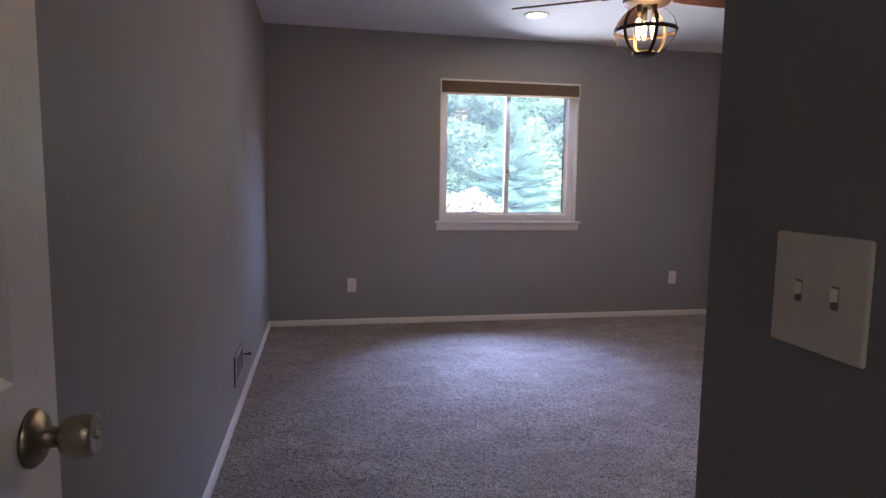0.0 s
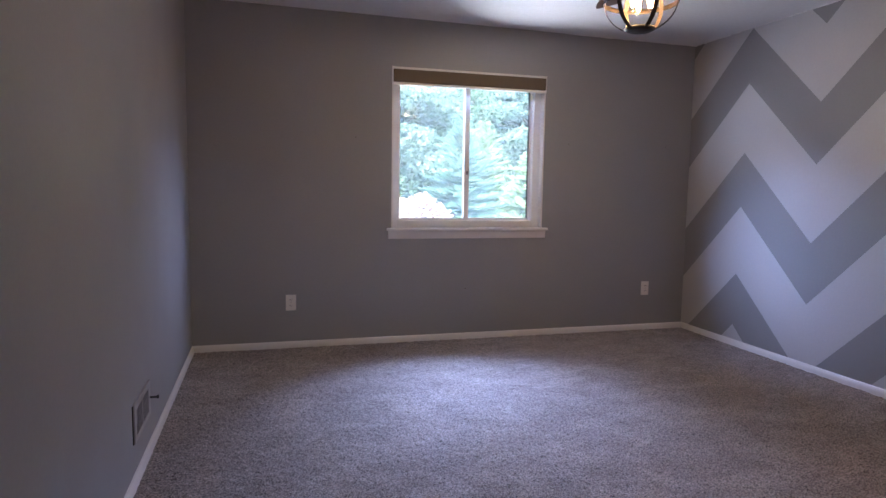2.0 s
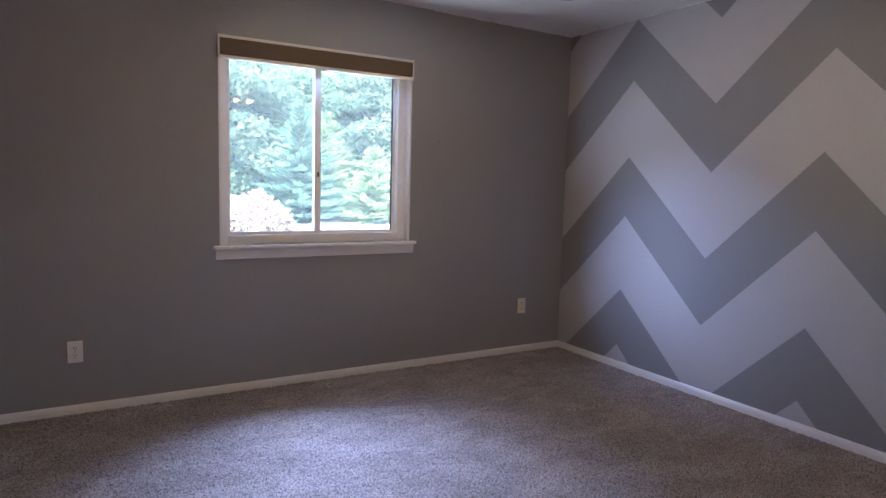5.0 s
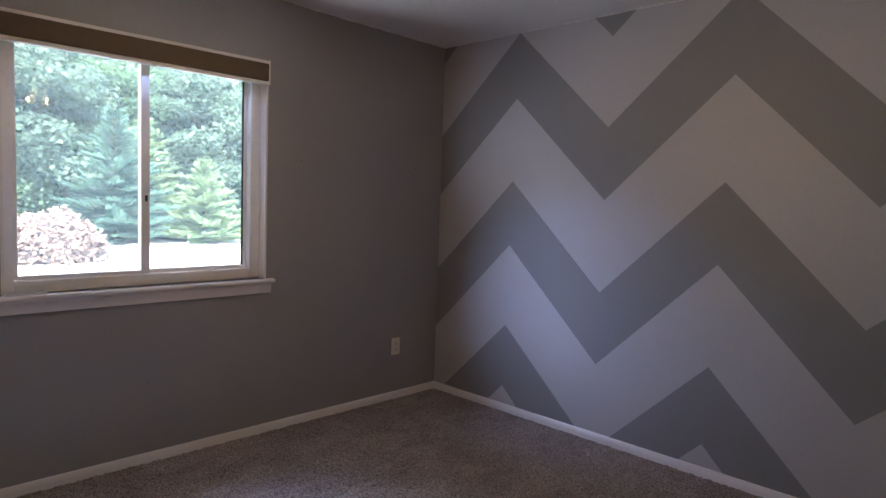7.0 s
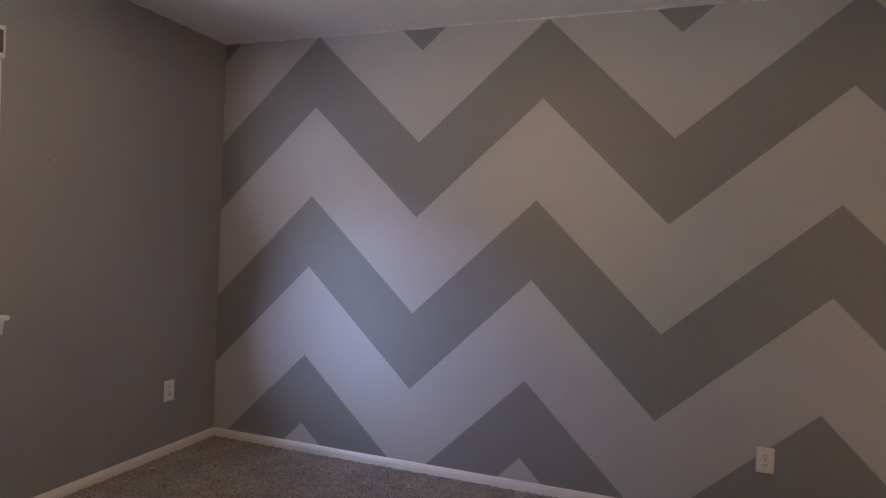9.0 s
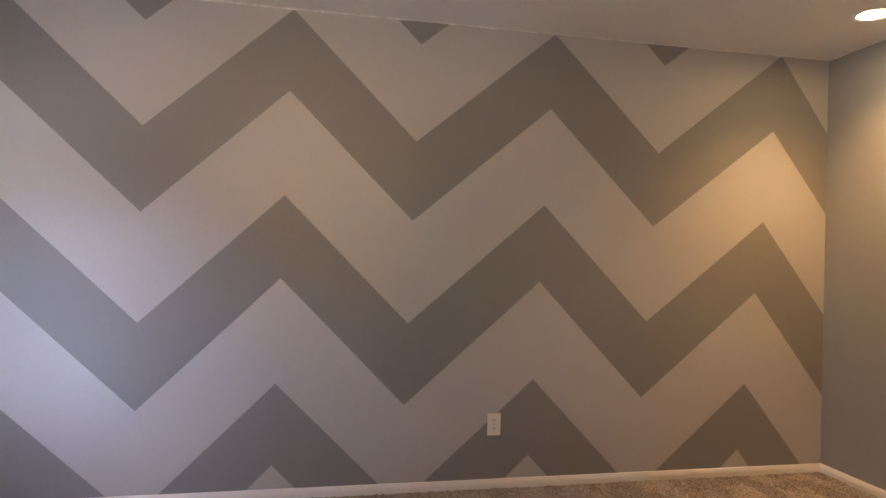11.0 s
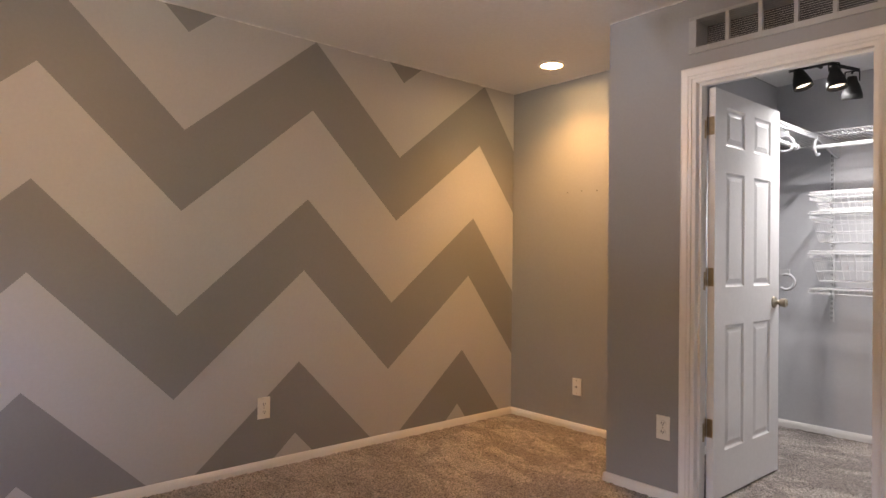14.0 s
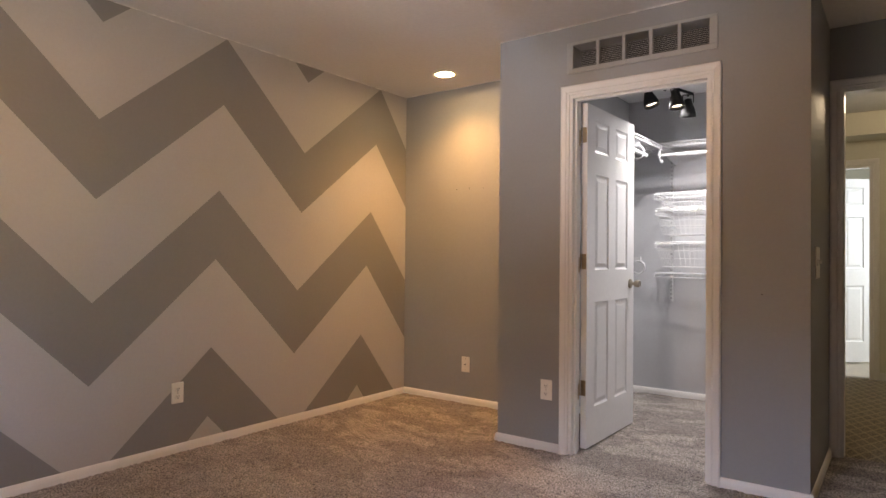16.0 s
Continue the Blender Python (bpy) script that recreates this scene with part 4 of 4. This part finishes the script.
def wire_shelf(x0, x1, y_back, y_front, z, label):
    t = thing("wire_shelf", label, "wire shelf", pose((x0 + x1) / 2, (y_back + y_front) / 2, z), "wire shelves of the closet")
    cx, cy = (x0 + x1) / 2, (y_back + y_front) / 2
    a, b, f, k = x0 - cx, x1 - cx, y_front - cy, y_back - cy
    wires("front_rail", [((a, f, 0), (b, f, 0))], 0.0032, t)
    wires("front_rail", [((a, f, -0.028), (b, f, -0.028))], 0.0032, t)
    wires("back_rail", [((a, k, -0.004), (b, k, -0.004))], 0.0035, t)
    wires("middle_rail", [((a, (f + k) / 2, -0.005), (b, (f + k) / 2, -0.005))], 0.0035, t)
    n = int((x1 - x0) / 0.026)
    segs = []
    for i in range(n + 1):
        x = a + (b - a) * i / n
        segs += [((x, k, 0), (x, f, 0.002)), ((x, f, 0.002), (x, f, -0.028))]
    wires("wire_grid", segs, 0.0019, t)
    return t


def bracket(m, length, z_drop, label):
    """A shelf bracket: local x away from the wall."""
    t = thing("shelf_bracket", label, "shelf bracket", m, "brackets of the closet")
    bm = bmesh.new()
    v = [(0, 0), (length, 0), (length, -0.03), (0.05, -z_drop), (0, -z_drop)]
    lo = [bm.verts.new((x, -0.006, z)) for x, z in v]
    hi = [bm.verts.new((x, 0.006, z)) for x, z in v]
    bm.faces.new(lo), bm.faces.new(hi[::-1])
    for i in range(5):
        bm.faces.new((lo[i], lo[(i + 1) % 5], hi[(i + 1) % 5], hi[i]))
    bmesh.ops.recalc_face_normals(bm, faces=bm.faces)
    part("arm", bm, M_WIRE, t)
    bm = bmesh.new()
    c = Vector((length - 0.02, 0, -0.075))
    last = None
    for i in range(15):
        a = radians(110 - 235 * i / 14)
        p = c + Vector((math.cos(a) * 0.046, 0, math.sin(a) * 0.046))
        if last:
            d = (p - last).normalized()
            rod(bm, last - d * 0.003, p + d * 0.003, 0.0085, seg=8)
        last = p
    part("rod_hook", bm, M_WIRE, t, "white plastic rod hook")
    return t


wire_shelf(XB0 + T + 0.01, -1.78, CY + 0.005, -5.85, 2.012, "white coated wire shelf across the closet back wall")
left = wire_shelf(-0.60, 0.60, -0.19, 0.19, 0, "white coated wire shelf along the closet side wall")
left.matrix_world = pose(XB1 - T - 0.2, -5.36, 2.0, 0, 0, 90)
wire_shelf(-1.77, XB1 - T - 0.005, CY + 0.005, -5.98, 1.995, "short white wire shelf in the closet corner")
for x in (-1.80, -2.35):
    bracket(pose(x, CY, 1.995, 0, 0, 90), 0.42, 0.10, "white shelf bracket on the closet back wall")
bracket(pose(XB1 - T, -5.55, 1.985, 0, 0, 180), 0.34, 0.10, "white shelf bracket on the closet side wall")
bracket(pose(XB1 - T, -5.55, 1.155, 0, 0, 180), 0.35, 0.06, "white low rod bracket on the closet side wall")
t = thing("closet_rod", "white round hanging rod under the back shelf", "closet rod", pose(-2.32, -5.865, 1.922))
bm = bmesh.new()
rod(bm, (-0.53, 0, 0), (0.545, 0, 0), 0.0125, seg=16)
part("tube", bm, M_WIRE, t)
part("end_cap", rod(bmesh.new(), (0.545, 0, 0), (0.556, 0, 0), 0.0145, seg=16), M_WIRE, t)
t = thing("closet_rod", "white round hanging rod under the side shelf", "closet rod", pose(-1.735, -5.2, 1.91))
part("tube", rod(bmesh.new(), (0, -0.48, 0), (0, 0.5, 0), 0.0125, seg=16), M_WIRE, t)
part("end_cap", rod(bmesh.new(), (0, -0.50, 0), (0, -0.478, 0), 0.018, seg=16), M_WIRE, t)
for z in (1.155,):
    t = thing("closet_rod", "white low hanging rod on the closet side wall", "closet rod", pose(-1.66, -5.1, z - 0.02))
    part("tube", rod(bmesh.new(), (0, -0.42, 0), (0, 0.3, 0), 0.0125, seg=16), M_WIRE, t)
for x in (-1.765, -2.35):
    t = thing("slotted_standard", "white slotted shelf standard on the closet back wall", "shelf standard", pose(x, CY, 0.8))
    bm = bmesh.new()
    box(bm, (-0.012, 0, 0), (0.012, 0.010, 1.19), 0.0015)
    part("rail", bm, M_WIRE, t)
    bm = bmesh.new()
    for i in range(36):
        for s in (-0.005, 0.003):
            box(bm, (s, 0.0098, 0.02 + i * 0.032), (s + 0.003, 0.0108, 0.036 + i * 0.032))
    part("slot_row", bm, M_SLOT, t, "dark slots")
    for z in (0.80, 0.685, 0.44, 0.22):
        part("shelf_arm", boxes(((-0.005, 0.011, z - 0.03), (0.005, 0.07, z + 0.006)), ((-0.005, 0.07, z - 0.015), (0.005, 0.44, z + 0.004)), bevel=0.001), M_WIRE, t)

t = thing("slotted_standard", "white slotted shelf standard on the closet side wall", "shelf standard", pose(XB1 - T - 0.004, -5.29, 0.35, 0, 0, 90))
bm = bmesh.new()
box(bm, (-0.012, 0, 0), (0.012, 0.010, 1.60), 0.0015)
part("rail", bm, M_WIRE, t)
bm = bmesh.new()
for i in range(48):
    for s in (-0.005, 0.003):
        box(bm, (s, 0.0098, 0.02 + i * 0.032), (s + 0.003, 0.0108, 0.036 + i * 0.032))
part("slot_row", bm, M_SLOT, t, "dark slots")


def basket(z, depth, label):
    t = thing("wire_basket", label, "wire basket", pose(-2.06, -6.02, z), "baskets of the closet")
    hx, hy = 0.285, 0.215
    bx, by = 0.240, 0.180
    wires("rim", [((-hx, -hy, 0), (hx, -hy, 0)), ((-hx, hy, 0), (hx, hy, 0)), ((-hx, -hy, 0), (-hx, hy, 0)), ((hx, -hy, 0), (hx, hy, 0))], 0.0038, t)
    wires("runner", [((hx + 0.006, -hy, -0.014), (hx + 0.006, hy + 0.012, -0.014)), ((-hx - 0.006, -hy, -0.014), (-hx - 0.006, hy + 0.012, -0.014)), ((-hx, hy + 0.012, -0.014), (hx, hy + 0.012, -0.014))], 0.0032, t)
    segs = []
    for k in range(1, 4):
        u = k / 3
        x, y, zz = hx + (bx - hx) * u, hy + (by - hy) * u, -depth * u
        segs += [((-x, -y, zz), (x, -y, zz)), ((-x, y, zz), (x, y, zz)), ((-x, -y, zz), (-x, y, zz)), ((x, -y, zz), (x, y, zz))]
    wires("hoop_frame", segs, 0.0025, t)
    segs = []
    for i in range(15):
        u = -1 + 2 * i / 14
        for s in (-1, 1):
            segs.append(((u * hx, s * hy, 0), (u * bx, s * by, -depth)))
        segs.append(((u * bx, -by, -depth), (u * bx, by, -depth)))
    for i in range(11):
        u = -1 + 2 * i / 10
        for s in (-1, 1):
            segs.append(((s * hx, u * hy, 0), (s * bx, u * by, -depth)))
    wires("wire_mesh", segs, 0.0015, t)


basket(1.632, 0.105, "shallow white wire basket on the closet organiser")
basket(1.515, 0.190, "white wire basket on the closet organiser")
basket(1.268, 0.185, "white wire basket on the closet organiser")
wire_shelf(-2.345, -1.775, CY + 0.02, -5.80, 1.035, "white coated wire shelf under the closet baskets")
# ---- closet spotlights ----
M_SPOTGLOW = material("spot_reflector", (1, 0.97, 0.92), 0.4, emit=((1.0, 0.93, 0.86), 0.25))
sp = thing("track_spotlight", "black three-headed ceiling spotlight, switched on", "spotlight", pose(-1.95, -5.45, ceiling_z(-1.95)))
bm = bmesh.new()
lathe(bm, [(0.06, 0.0), (0.06, -0.02), (0.0, -0.022)], 24)
part("canopy", bm, M_BLACK, sp)
bm = bmesh.new()
rod(bm, (0, 0, -0.02), (0, 0, -0.15), 0.009, seg=10)
rod(bm, (0.15, 0.05, -0.15), (-0.05, 0.05, -0.15), 0.010, seg=10)
rod(bm, (0, 0, -0.15), (0, 0.05, -0.15), 0.010, seg=10)
rod(bm, (-0.05, 0.05, -0.15), (-0.17, -0.06, -0.19), 0.010, seg=10)
part("bar", bm, M_BLACK, sp)
for x, y, z, aim in ((0.093, 0.05, -0.135, (-0.30, 0.04, -1.0)), (-0.09, 0.06, -0.17, (-0.15, 0.1, -1.0)), (-0.139, -0.05, -0.215, (0.05, -0.15, -1.0))):
    mm = Matrix.Translation((x, y, z - 0.055)) @ Vector(aim).to_track_quat("-Z", "Y").to_matrix().to_4x4()
    head = bmesh.new()
    lathe(head, [(0.012, 0.05), (0.022, 0.048), (0.028, 0.02), (0.04, -0.01), (0.050, -0.045), (0.052, -0.075), (0.049, -0.075), (0.047, -0.045), (0.03, -0.01), (0.0, 0.0)], 24, mm)
    hd = part("lamp_head", head, M_BLACK, sp)
    y2 = bmesh.new()
    for a, b in (((-0.034, 0, 0.02), (-0.034, 0, 0.075)), ((0.034, 0, 0.02), (0.034, 0, 0.075)), ((-0.034, 0, 0.075), (0.034, 0, 0.075))):
        rod(y2, mm @ Vector(a), mm @ Vector(b), 0.004, seg=6)
    rod(y2, mm @ Vector((0, 0, 0.07)), (x, y, z + 0.012), 0.006, seg=8)
    part("yoke", y2, M_BLACK, hd)
    gl = bmesh.new()
    lathe(gl, [(0.0, -0.040), (0.044, -0.048), (0.046, -0.052)], 20, mm)
    part("lens", gl, M_SPOTGLOW, hd, "glowing white lens")
    w = Matrix.Translation((-1.95, -5.45, ceiling_z(-1.95))) @ mm
    lamp("closet_spot_lamp", "SPOT", w @ pose(0, 0, -0.07), CLOSET_W / 3, (0.70, 0.80, 1.0), radius=0.012, spot=150, blend=0.9)

# ---- nails, holes and caulk ----
for p, n in (((-2.852, 0, 1.585), (0, -1)), ((-1.139, 0, 1.589), (0, -1)), ((-0.245, 0, 1.595), (0, -1)), ((-1.99, 0, 0.442), (0, -1)), ((-0.509, YE, 1.66), (0, 1)), ((-0.627, YE, 1.664), (0, 1)),
             ((-0.751, YE, 1.659), (0, 1)), ((-2.735, YC, 0.98), (0, 1))):
    bm = bmesh.new()
    lathe(bm, [(0.0032, 0.0), (0.0025, 0.006), (0.0, 0.0065)], 8, Matrix.Translation(p) @ Vector((*n, 0)).to_track_quat("Z", "Y").to_matrix().to_4x4())
    tagged(part("nail", bm, M_SLOT), "small dark nail stuck in the wall", "nail", "nails in the walls")


def caulk(name, a, b, n, seed):
    rng2 = random.Random(seed)
    a, b, n = Vector(a), Vector(b), Vector(n)
    bm = bmesh.new()
    rows = []
    k = int((b - a).length / 0.05)
    for i in range(k + 1):
        p = a.lerp(b, i / k)
        w, h = 0.004 + 0.002 * rng2.random(), 0.0035 + 0.004 * rng2.random() ** 2
        rows.append([bm.verts.new(p + n * 0.0005 + Vector((0, 0, -h))), bm.verts.new(p + n * w + Vector((0, 0, -0.0005)))])
    for p, q in zip(rows, rows[1:]):
        bm.faces.new((p[0], p[1], q[1], q[0]))
    structure(name, bm, M_CAULK, "uneven white caulk line between wall and ceiling", "caulk line")


caulk("trim_caulk_chevron", (0, 0, H), (0, YE, H), (-1, 0, 0), 1)
caulk("trim_caulk_closet", (XB1, YC, ceiling_z(XB1)), (XB0, YC, ceiling_z(XB0)), (0, 1, 0), 2)
caulk("trim_caulk_alcove", (XB1, YE, ceiling_z(XB1)), (0, YE, H), (0, 1, 0), 3)
caulk("trim_caulk_window", (-1.2, 0, ceiling_z(-1.2)), (0, 0, H), (0, -1, 0), 4)
